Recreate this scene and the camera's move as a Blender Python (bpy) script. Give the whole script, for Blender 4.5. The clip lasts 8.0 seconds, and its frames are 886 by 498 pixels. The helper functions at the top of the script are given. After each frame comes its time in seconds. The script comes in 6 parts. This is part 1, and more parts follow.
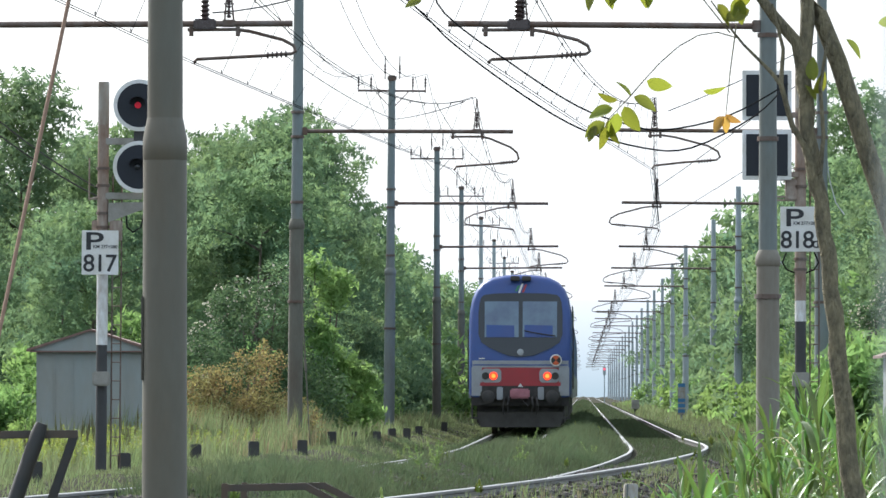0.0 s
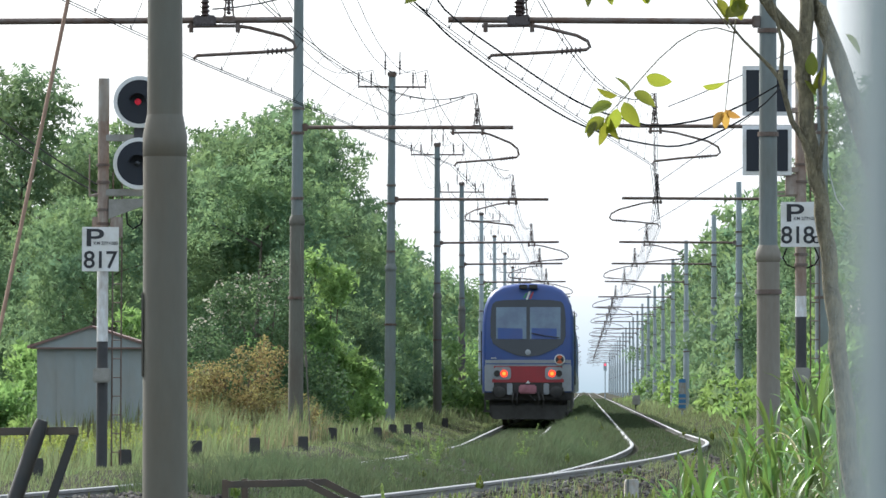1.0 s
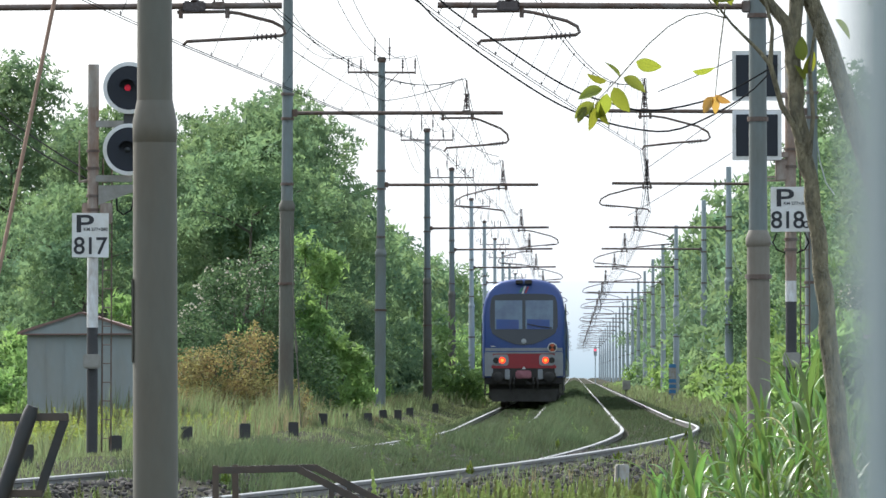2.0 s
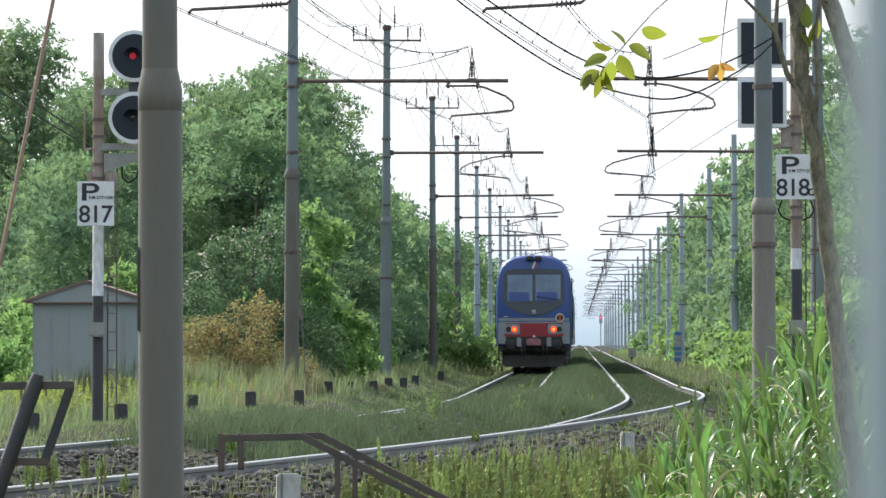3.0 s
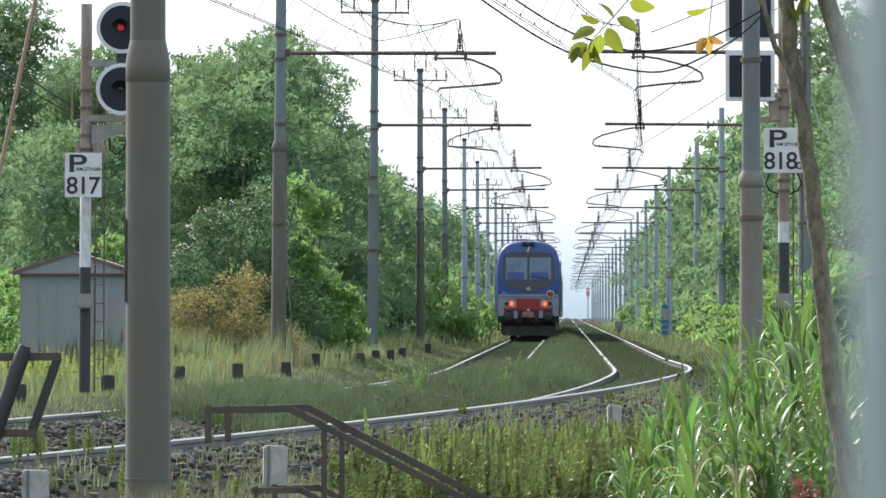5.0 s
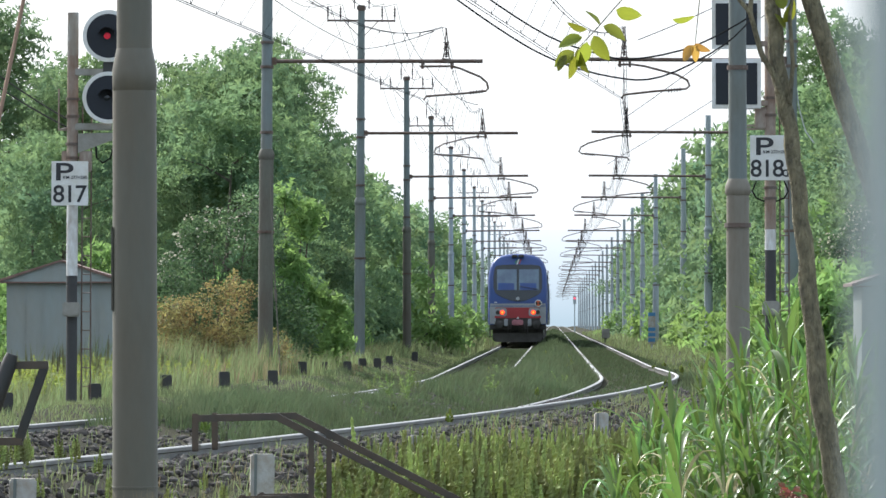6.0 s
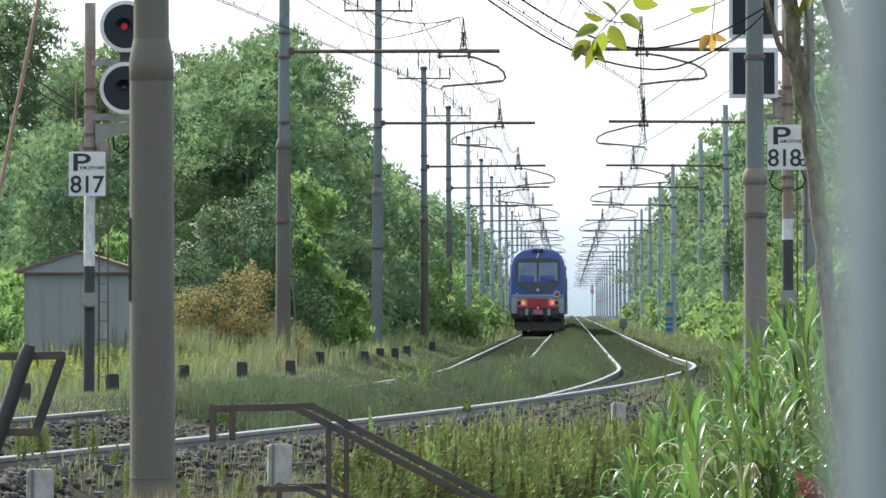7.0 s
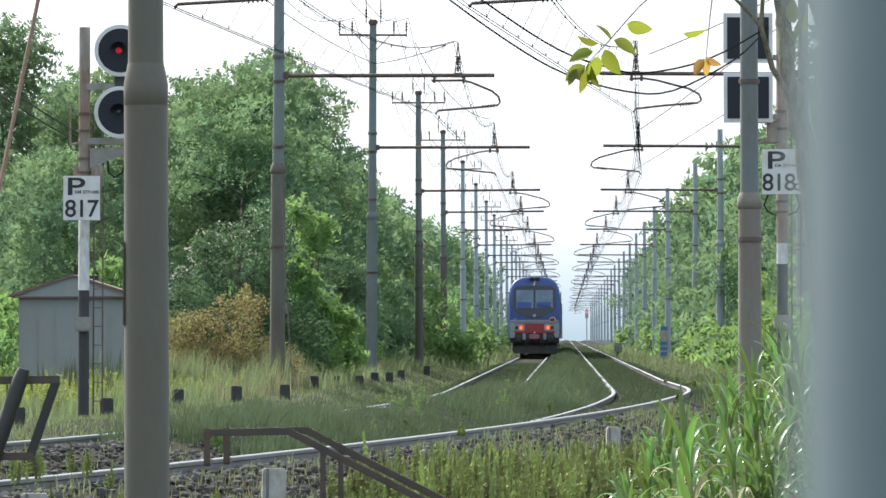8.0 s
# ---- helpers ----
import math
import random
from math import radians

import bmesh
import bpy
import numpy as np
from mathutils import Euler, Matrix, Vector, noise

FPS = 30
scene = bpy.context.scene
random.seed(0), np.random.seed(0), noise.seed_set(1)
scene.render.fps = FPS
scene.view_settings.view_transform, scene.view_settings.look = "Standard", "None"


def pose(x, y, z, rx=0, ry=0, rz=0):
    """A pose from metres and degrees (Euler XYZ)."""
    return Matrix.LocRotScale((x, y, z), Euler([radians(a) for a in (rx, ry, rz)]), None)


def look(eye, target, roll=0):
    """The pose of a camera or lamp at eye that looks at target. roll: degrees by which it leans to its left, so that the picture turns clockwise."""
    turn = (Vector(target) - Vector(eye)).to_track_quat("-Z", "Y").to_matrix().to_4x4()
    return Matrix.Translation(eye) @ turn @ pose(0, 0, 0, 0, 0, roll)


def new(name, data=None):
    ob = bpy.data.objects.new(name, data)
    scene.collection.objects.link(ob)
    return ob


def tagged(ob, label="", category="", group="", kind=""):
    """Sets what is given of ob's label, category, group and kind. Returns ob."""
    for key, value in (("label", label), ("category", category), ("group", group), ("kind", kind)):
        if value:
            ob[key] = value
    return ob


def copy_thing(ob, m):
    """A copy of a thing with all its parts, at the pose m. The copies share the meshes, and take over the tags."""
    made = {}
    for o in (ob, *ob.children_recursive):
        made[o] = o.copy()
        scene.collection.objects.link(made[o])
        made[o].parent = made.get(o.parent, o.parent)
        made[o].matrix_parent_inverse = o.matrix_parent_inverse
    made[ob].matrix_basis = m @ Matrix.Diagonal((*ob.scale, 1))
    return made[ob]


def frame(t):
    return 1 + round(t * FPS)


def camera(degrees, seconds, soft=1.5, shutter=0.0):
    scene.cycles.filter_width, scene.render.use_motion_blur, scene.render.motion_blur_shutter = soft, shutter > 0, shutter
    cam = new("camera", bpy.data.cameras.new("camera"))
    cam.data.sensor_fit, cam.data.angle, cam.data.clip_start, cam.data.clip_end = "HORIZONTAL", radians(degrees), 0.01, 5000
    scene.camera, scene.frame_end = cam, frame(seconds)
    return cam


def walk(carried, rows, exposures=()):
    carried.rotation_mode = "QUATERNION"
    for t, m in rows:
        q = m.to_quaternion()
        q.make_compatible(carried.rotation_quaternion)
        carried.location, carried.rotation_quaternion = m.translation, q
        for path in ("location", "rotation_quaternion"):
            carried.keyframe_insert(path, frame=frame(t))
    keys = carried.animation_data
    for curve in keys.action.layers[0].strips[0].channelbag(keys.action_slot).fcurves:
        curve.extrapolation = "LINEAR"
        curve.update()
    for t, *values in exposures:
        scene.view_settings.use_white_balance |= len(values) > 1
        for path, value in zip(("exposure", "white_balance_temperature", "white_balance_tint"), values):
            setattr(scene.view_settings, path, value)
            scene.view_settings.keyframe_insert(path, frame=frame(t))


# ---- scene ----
# ---------------------------------------------------------------- camera
# A long lens held by hand at eye height beside a double-track line; it hardly moves, but shakes.
LENS = 7.178
cam = camera(LENS, 8.0, soft=1.5)
cam.data.dof.use_dof = True
cam.data.dof.focus_distance = 58.0
cam.data.dof.aperture_fstop = 112.0
EYE = 1.15
#        s    side     yaw     pitch   roll
SHAKE = [
    (0.0, -0.00131, 0.1342, 1.1626, -0.067),
    (0.5, 0.00016, 0.1634, 1.1313, 0.116),
    (1.0, 0.00080, 0.1404, 1.1299, 0.038),
    (1.5, 0.00029, 0.0519, 1.0906, 0.111),
    (3.0, 0.00048, 0.1055, 0.7517, 0.200),
    (3.5, 0.00070, 0.0317, 0.5958, 0.158),
    (4.0, -0.00029, 0.0141, 0.5451, 0.149),
    (5.5, 0.00000, 0.0000, 0.5271, 0.000),
    (6.0, -0.00096, -0.1064, 0.5923, 0.110),
    (6.5, -0.00045, -0.0973, 0.6089, 0.167),
    (7.0, 0.00086, 0.0360, 0.5112, 0.190),
    (7.5, 0.00218, 0.0670, 0.5801, 0.249),
    (8.0, 0.00227, -0.0079, 0.7079, 0.173),
]
walk(cam, [(t, pose(x, 0, EYE, 90 + pitch, roll, yaw)) for t, x, yaw, pitch, roll in SHAKE], [(0.0, 0.17, 5870, 10), (8.0, 0.17, 5870, 10)])

# ---------------------------------------------------------------- light
SUN_ELEVATION, SUN_AZIMUTH = 40.0, -38.0        # degrees; azimuth from +y, minus to the left
world = bpy.data.worlds.new("hazy_sky")
scene.world = world
world.use_nodes = True
wn, wl = world.node_tree.nodes, world.node_tree.links
sky = wn.new("ShaderNodeTexSky")
sky.sky_type, sky.sun_disc = "NISHITA", False
sky.sun_elevation, sky.sun_rotation = radians(SUN_ELEVATION), radians(SUN_AZIMUTH)
sky.dust_density, sky.air_density = 4.0, 1.2
haze = wn.new("ShaderNodeBackground")
# milky haze, brightest round the sun; opposite it bluer and raised as added fill
se, sa = radians(SUN_ELEVATION), radians(SUN_AZIMUTH)
SUNWARD = Vector((math.cos(se) * math.sin(sa), math.cos(se) * math.cos(sa), math.sin(se)))
where, along, spread = wn.new("ShaderNodeTexCoord"), wn.new("ShaderNodeVectorMath"), wn.new("ShaderNodeValToRGB")
along.operation = "DOT_PRODUCT"
along.inputs[1].default_value = SUNWARD
half = wn.new("ShaderNodeMath")
half.operation = "MULTIPLY_ADD"
half.inputs[1].default_value, half.inputs[2].default_value = 0.5, 0.5
spread.color_ramp.elements[0].position, spread.color_ramp.elements[0].color = 0.0, (0.66, 0.78, 0.86, 1)
spread.color_ramp.elements[1].position, spread.color_ramp.elements[1].color = 1.0, (1.0, 0.98, 0.93, 1)
mid = spread.color_ramp.elements.new(0.72)
mid.color = (0.575, 0.605, 0.62, 1)
wl.new(where.outputs["Generated"], along.inputs[0])
wl.new(along.outputs["Value"], half.inputs[0])
wl.new(half.outputs[0], spread.inputs["Fac"])
wl.new(spread.outputs["Color"], haze.inputs["Color"])
haze.inputs["Strength"].default_value = 1.30
wn["Background"].inputs["Strength"].default_value = 0.05
both = wn.new("ShaderNodeAddShader")
wl.new(sky.outputs["Color"], wn["Background"].inputs["Color"])
wl.new(wn["Background"].outputs[0], both.inputs[0])
wl.new(haze.outputs[0], both.inputs[1])
wl.new(both.outputs[0], wn["World Output"].inputs["Surface"])
sun = new("sun", bpy.data.lights.new("sun", "SUN"))
sun.data.energy, sun.data.angle, sun.data.color = 6.4, radians(2.5), (1.0, 0.945, 0.83)
sun.matrix_world = look((0, 0, 60), Vector((0, 0, 60)) - SUNWARD)


# ---------------------------------------------------------------- materials
def material(name, colour, rough=0.7, metal=0.0, vary=0.25, scale=3.0, fine=40.0, bump=0.15, second=None, amount=0.5, island=0.0, each=0.0,
             translucent=0.0, stretch=(1, 1, 1), spec=0.5):
    """A surface with wear at two scales. second: the colour of its stains; island, each: how far pieces differ in value."""
    m = bpy.data.materials.new(name)
    m.use_nodes = True
    n, l = m.node_tree.nodes, m.node_tree.links
    b = n["Principled BSDF"]
    b.inputs["Metallic"].default_value = metal
    b.inputs["Specular IOR Level"].default_value = spec
    co = n.new("ShaderNodeTexCoord")
    mp = n.new("ShaderNodeMapping")
    mp.inputs["Scale"].default_value = stretch
    l.new(co.outputs["Object"], mp.inputs["Vector"])
    big, small = n.new("ShaderNodeTexNoise"), n.new("ShaderNodeTexNoise")
    big.inputs["Scale"].default_value, big.inputs["Detail"].default_value, big.inputs["Roughness"].default_value = scale, 6, 0.65
    small.inputs["Scale"].default_value, small.inputs["Detail"].default_value = fine, 3
    for t in (big, small):
        l.new(mp.outputs[0], t.inputs["Vector"])
    ramp = n.new("ShaderNodeValToRGB")
    ramp.color_ramp.elements[0].position, ramp.color_ramp.elements[1].position = 0.5 - 0.22 * amount, 0.5 + 0.22
    ramp.color_ramp.elements[0].color = (*(second or [c * (1 - vary) for c in colour]), 1)
    ramp.color_ramp.elements[1].color = (*colour, 1)
    l.new(big.outputs["Fac"], ramp.inputs["Fac"])
    hsv = n.new("ShaderNodeHueSaturation")
    l.new(ramp.outputs["Color"], hsv.inputs["Color"])
    add = n.new("ShaderNodeMath")
    add.operation = "MULTIPLY_ADD"
    add.inputs[1].default_value, add.inputs[2].default_value = vary, 1 - vary / 2
    l.new(small.outputs["Fac"], add.inputs[0])
    value = add.outputs[0]
    for how, socket in ((island, "island"), (each, "each")):
        if how:
            src = n.new("ShaderNodeNewGeometry").outputs["Random Per Island"] if socket == "island" else n.new("ShaderNodeObjectInfo").outputs["Random"]
            k = n.new("ShaderNodeMath")
            k.operation = "MULTIPLY_ADD"
            k.inputs[1].default_value, k.inputs[2].default_value = how, 1 - how / 2
            l.new(src, k.inputs[0])
            mul = n.new("ShaderNodeMath")
            mul.operation = "MULTIPLY"
            l.new(value, mul.inputs[0])
            l.new(k.outputs[0], mul.inputs[1])
            value = mul.outputs[0]
            h = n.new("ShaderNodeMath")
            h.operation = "MULTIPLY_ADD"
            h.inputs[1].default_value, h.inputs[2].default_value = 0.05 * how, 0.5 - 0.025 * how
            l.new(src, h.inputs[0])
            l.new(h.outputs[0], hsv.inputs["Hue"])
    l.new(value, hsv.inputs["Value"])
    l.new(hsv.outputs["Color"], b.inputs["Base Color"])
    r = n.new("ShaderNodeMath")
    r.operation = "MULTIPLY_ADD"
    r.inputs[1].default_value, r.inputs[2].default_value = 0.3, max(rough - 0.15, 0.02)
    l.new(big.outputs["Fac"], r.inputs[0])
    l.new(r.outputs[0], b.inputs["Roughness"])
    if bump:
        bp = n.new("ShaderNodeBump")
        bp.inputs["Strength"].default_value, bp.inputs["Distance"].default_value = bump, 0.02
        l.new(small.outputs["Fac"], bp.inputs["Height"])
        l.new(bp.outputs[0], b.inputs["Normal"])
    if translucent:
        tr, mix = n.new("ShaderNodeBsdfTranslucent"), n.new("ShaderNodeMixShader")
        warm = n.new("ShaderNodeHueSaturation")
        warm.inputs["Value"].default_value, warm.inputs["Hue"].default_value = 1.5, 0.485
        l.new(hsv.outputs["Color"], warm.inputs["Color"])
        l.new(warm.outputs["Color"], tr.inputs["Color"])
        mix.inputs[0].default_value = translucent
        l.new(b.outputs[0], mix.inputs[1])
        l.new(tr.outputs[0], mix.inputs[2])
        l.new(mix.outputs[0], n["Material Output"].inputs["Surface"])
    return m


def glow(name, colour, strength):
    m = bpy.data.materials.new(name)
    m.use_nodes = True
    b = m.node_tree.nodes["Principled BSDF"]
    b.inputs["Base Color"].default_value = (*colour, 1)
    b.inputs["Emission Color"].default_value = (*colour, 1)
    b.inputs["Emission Strength"].default_value = strength
    return m


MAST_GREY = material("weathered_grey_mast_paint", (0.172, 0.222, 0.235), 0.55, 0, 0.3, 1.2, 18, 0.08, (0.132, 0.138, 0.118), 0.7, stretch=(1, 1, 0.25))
# the mast grey again, with distant haze put into a paler, bluer colour
MAST_HAZED = material("haze_paled_mast_grey", (0.36, 0.42, 0.44), 0.5, 0, 0.2, 1.2, 18, 0.06, (0.27, 0.30, 0.30), 0.7, stretch=(1, 1, 0.25))
MAST_TAN = material("tan_grey_mast_paint", (0.215, 0.205, 0.17), 0.6, 0, 0.3, 2.0, 24, 0.1, (0.165, 0.14, 0.105), 0.8, stretch=(1, 1, 0.3))
MAST_RUST = material("rusty_brown_mast_paint", (0.125, 0.13, 0.105), 0.75, 0, 0.35, 2.5, 30, 0.12, (0.095, 0.078, 0.058), 0.8, stretch=(1, 1, 0.3))
ARM_STEEL = material("dull_galvanised_arm", (0.16, 0.14, 0.125), 0.6, 0.2, 0.3, 4, 50, 0.1, (0.10, 0.06, 0.04))
WIRE = material("dark_copper_wire", (0.025, 0.025, 0.025), 0.95, 0.0, 0.2, 5, 50, 0, spec=0.0)
INSULATOR = material("brown_glazed_insulator", (0.06, 0.04, 0.035), 0.25, 0, 0.2, 8, 60, 0.05)
RAIL_TOP = material("polished_rail_head", (0.36, 0.36, 0.355), 0.42, 1.0, 0.15, 2, 30, 0.03, stretch=(1, 0.2, 1))
RAIL_SIDE = material("dull_grey_rail_web", (0.19, 0.197, 0.20), 0.6, 0, 0.3, 3, 40, 0.15, (0.12, 0.11, 0.10))
CONCRETE = material("old_concrete", (0.33, 0.32, 0.29), 0.9, 0, 0.3, 2.5, 35, 0.3, (0.20, 0.19, 0.16))
BALLAST = material("grey_ballast_stone", (0.14, 0.13, 0.122), 0.9, 0, 0.35, 6, 60, 0.3, (0.072, 0.064, 0.058), island=1.0, spec=0.1)
SOIL = material("grassy_soil", (0.036, 0.042, 0.025), 0.95, 0, 0.7, 1.5, 24, 0.9, (0.048, 0.04, 0.03), 1.0, spec=0.05)
GRASS = material("mixed_green_grass", (0.135, 0.195, 0.075), 0.7, 0, 0.25, 0.5, 6, 0, (0.165, 0.185, 0.095), 0.8, island=0.7, translucent=0.35, spec=0.2)
GRASS_DRY = material("dry_straw_grass", (0.25, 0.20, 0.11), 0.8, 0, 0.25, 0.7, 6, 0, (0.16, 0.15, 0.08), 0.7, island=0.6, translucent=0.35)
# bluish second tone carries haze and shade, the yellower first one the lit foliage
LEAF = material("locust_leaves", (0.158, 0.225, 0.08), 0.7, 0, 0.2, 0.35, 4, 0, (0.078, 0.148, 0.10), 0.95, island=0.3, each=0.25, translucent=0.5, spec=0.1)
LEAF_BRIGHT = material("young_bright_leaves", (0.175, 0.27, 0.075), 0.6, 0, 0.3, 0.6, 4, 0, (0.12, 0.225, 0.075), 0.8, island=0.5, each=0.2, translucent=0.5, spec=0.2)
BARK = material("grey_brown_bark", (0.13, 0.105, 0.08), 0.95, 0, 0.4, 6, 40, 0.8, (0.06, 0.055, 0.04), stretch=(1, 1, 0.3))


# ---------------------------------------------------------------- mesh helpers
rng = np.random.default_rng(7)


def mesh_of(name, verts, faces, mat, smooth=False):
    """A mesh from arrays of corners and of equal-sized faces."""
    verts, faces = np.asarray(verts, dtype=np.float32), np.asarray(faces, dtype=np.int32)
    me = bpy.data.meshes.new(name)
    me.vertices.add(len(verts))
    me.vertices.foreach_set("co", verts.ravel())
    k = faces.shape[1]
    me.loops.add(faces.size)
    me.loops.foreach_set("vertex_index", faces.ravel())
    me.polygons.add(len(faces))
    me.polygons.foreach_set("loop_start", np.arange(0, faces.size, k, dtype=np.int32))
    me.polygons.foreach_set("use_smooth", np.full(len(faces), smooth))
    me.update(calc_edges=True)
    me.materials.append(mat)
    return me


def part(name, bm, mat, parent=None, label="", smooth=False):
    """Links a bmesh (or a finished mesh) as one object, under a thing or a part if given."""
    if isinstance(bm, bmesh.types.BMesh):
        me = bpy.data.meshes.new(name)
        bmesh.ops.recalc_face_normals(bm, faces=bm.faces[:])
        if smooth:
            for f in bm.faces:
                f.smooth = True
            for e in bm.edges:
                e.smooth = len(e.link_faces) == 2 and e.calc_face_angle(0) < 0.7
        bm.to_mesh(me)
        bm.free()
        me.materials.append(mat)
    else:
        me = bm
    ob = new(name, me)
    if parent:
        ob.parent = parent
    if label:
        tagged(ob, label)
    return ob


def thing(name, m, label, category, group="", kind=""):
    ob = new(name)
    ob.empty_display_size = 0.2
    ob.matrix_world = m
    return tagged(ob, label, category, group, kind)


def box(bm, c, s, bevel=0.0, turn=None):
    m = Matrix.Translation(c) @ (turn if turn else Matrix()) @ Matrix.Diagonal((*s, 1))
    r = bmesh.ops.create_cube(bm, size=1, matrix=m)
    if bevel:
        es = list({e for v in r["verts"] for e in v.link_edges})
        bmesh.ops.bevel(bm, geom=es, offset=bevel, segments=2, affect="EDGES")
    return bm


def rod(bm, p, q, r0, r1=None, seg=10, caps=True):
    """A straight round bar from p to q."""
    p, q = Vector(p), Vector(q)
    d = q - p
    m = Matrix.Translation((p + q) / 2) @ d.to_track_quat("Z", "Y").to_matrix().to_4x4()
    bmesh.ops.create_cone(bm, cap_ends=caps, segments=seg, radius1=r0, radius2=r0 if r1 is None else r1, depth=d.length, matrix=m)
    return bm


def pipe(bm, pts, r, seg=8):
    """A bent round bar through the points; r: one radius or one a point."""
    pts = [Vector(p) for p in pts]
    rs = r if isinstance(r, (list, tuple)) else [r] * len(pts)
    rings = []
    side = None
    for i, p in enumerate(pts):
        d = (pts[min(i + 1, len(pts) - 1)] - pts[max(i - 1, 0)]).normalized()
        if side is None:
            side = d.cross(Vector((0.31, 0.2, 0.93)))
        side = (side - d * side.dot(d)).normalized()
        up = d.cross(side)
        rings.append([bm.verts.new(p + rs[i] * (math.cos(a) * side + math.sin(a) * up)) for a in np.arange(seg) * 2 * math.pi / seg])
    for a, b in zip(rings, rings[1:]):
        for i in range(seg):
            bm.faces.new((a[i], a[(i + 1) % seg], b[(i + 1) % seg], b[i]))
    bm.faces.new(rings[0][::-1])
    bm.faces.new(rings[-1])
    return bm


def lathe(bm, profile, centre=(0, 0, 0), turn=None, seg=24):
    """A turned solid: profile of (radius, height)."""
    m = Matrix.Translation(centre) @ (turn if turn else Matrix())
    rings = [[bm.verts.new(m @ Vector((r * math.cos(a), r * math.sin(a), z))) for a in np.arange(seg) * 2 * math.pi / seg] for r, z in profile]
    for a, b in zip(rings, rings[1:]):
        for i in range(seg):
            bm.faces.new((a[i], a[(i + 1) % seg], b[(i + 1) % seg], b[i]))
    bm.faces.new(rings[0][::-1])
    bm.faces.new(rings[-1])
    return bm


def plate(bm, outline, y0, y1):
    """A flat piece in the xz plane, from y0 to y1."""
    a = [bm.verts.new((x, y0, z)) for x, z in outline]
    b = [bm.verts.new((x, y1, z)) for x, z in outline]
    n = len(a)
    bm.faces.new(a)
    bm.faces.new(b[::-1])
    for i in range(n):
        bm.faces.new((a[i], a[(i + 1) % n], b[(i + 1) % n], b[i]))
    return bm


# ---------------------------------------------------------------- the plan
# Two tracks run straight away from Y = 150 and bend to the left towards the camera (radius about 780 m), with the outer rail raised.
def bend(y):
    return 0.0175 * (y - 153.0) - 0.00064 * np.maximum(150.0 - y, 0.0) ** 2


def left_track(y):
    return 0.92 + bend(y)


def right_track(y):
    return 4.43 + bend(y)


def cant(y):
    return 0.15 * np.clip((185.0 - y) / 70.0, 0.0, 1.0)


def ground_z(x, y):
    """The lie of the land: the ballast beds, a hump of soil between the tracks, a verge a little higher on either side."""
    a, b = x - left_track(y), x - right_track(y)
    bed = np.maximum(np.exp(-(np.abs(a) / 1.6) ** 6), np.exp(-(np.abs(b) / 1.6) ** 6))
    mid = np.exp(-(((a + b) / 2) / 0.45) ** 2) * np.clip((y - 66) / 8, 0, 1)
    tilt = cant(y) * np.clip(np.where(np.abs(b) < np.abs(a), b, a) + 0.75, 0, 1.8) / 1.5 * bed
    left = np.clip((-a - 1.9) / 1.2, 0, 1) * 0.33
    right = np.clip((b - 1.9) / 1.2, 0, 1) * (0.33 * np.clip((y - 110) / 40, 0, 1) - 0.12 * np.clip((100 - y) / 40, 0, 1))
    lump = 0.05 * np.sin(x * 1.7 + y * 0.23) * np.sin(y * 0.31 - x * 0.6)
    return -0.36 + 0.25 * bed + 0.42 * mid + tilt + left * (y > 50) + right + lump * (1 - bed)


# ---------------------------------------------------------------- ground
def ground():
    ys = np.concatenate([np.arange(-40, 40, 4.0), np.arange(40, 260, 1.0), np.arange(260, 700, 8.0), np.geomspace(700, 4000, 30)])
    off = np.concatenate([-np.geomspace(1500, 14, 16), np.arange(-13, 13.01, 0.3), np.geomspace(14, 1500, 16)])
    Y, O = np.meshgrid(ys, off, indexing="ij")
    X = O + (left_track(np.maximum(Y, 30)) + right_track(np.maximum(Y, 30))) / 2
    Z = ground_z(X, Y)
    ny, nx = Y.shape
    i = (np.arange(ny - 1)[:, None] * nx + np.arange(nx - 1)[None]).ravel()
    me = mesh_of("ground", np.stack([X, Y, Z], -1).reshape(-1, 3), np.stack([i, i + 1, i + nx + 1, i + nx], -1), SOIL, True)
    tagged(part("ground", me, None), "grassy trackside soil with weeds and dirt", "ground", kind="structure")


ground()


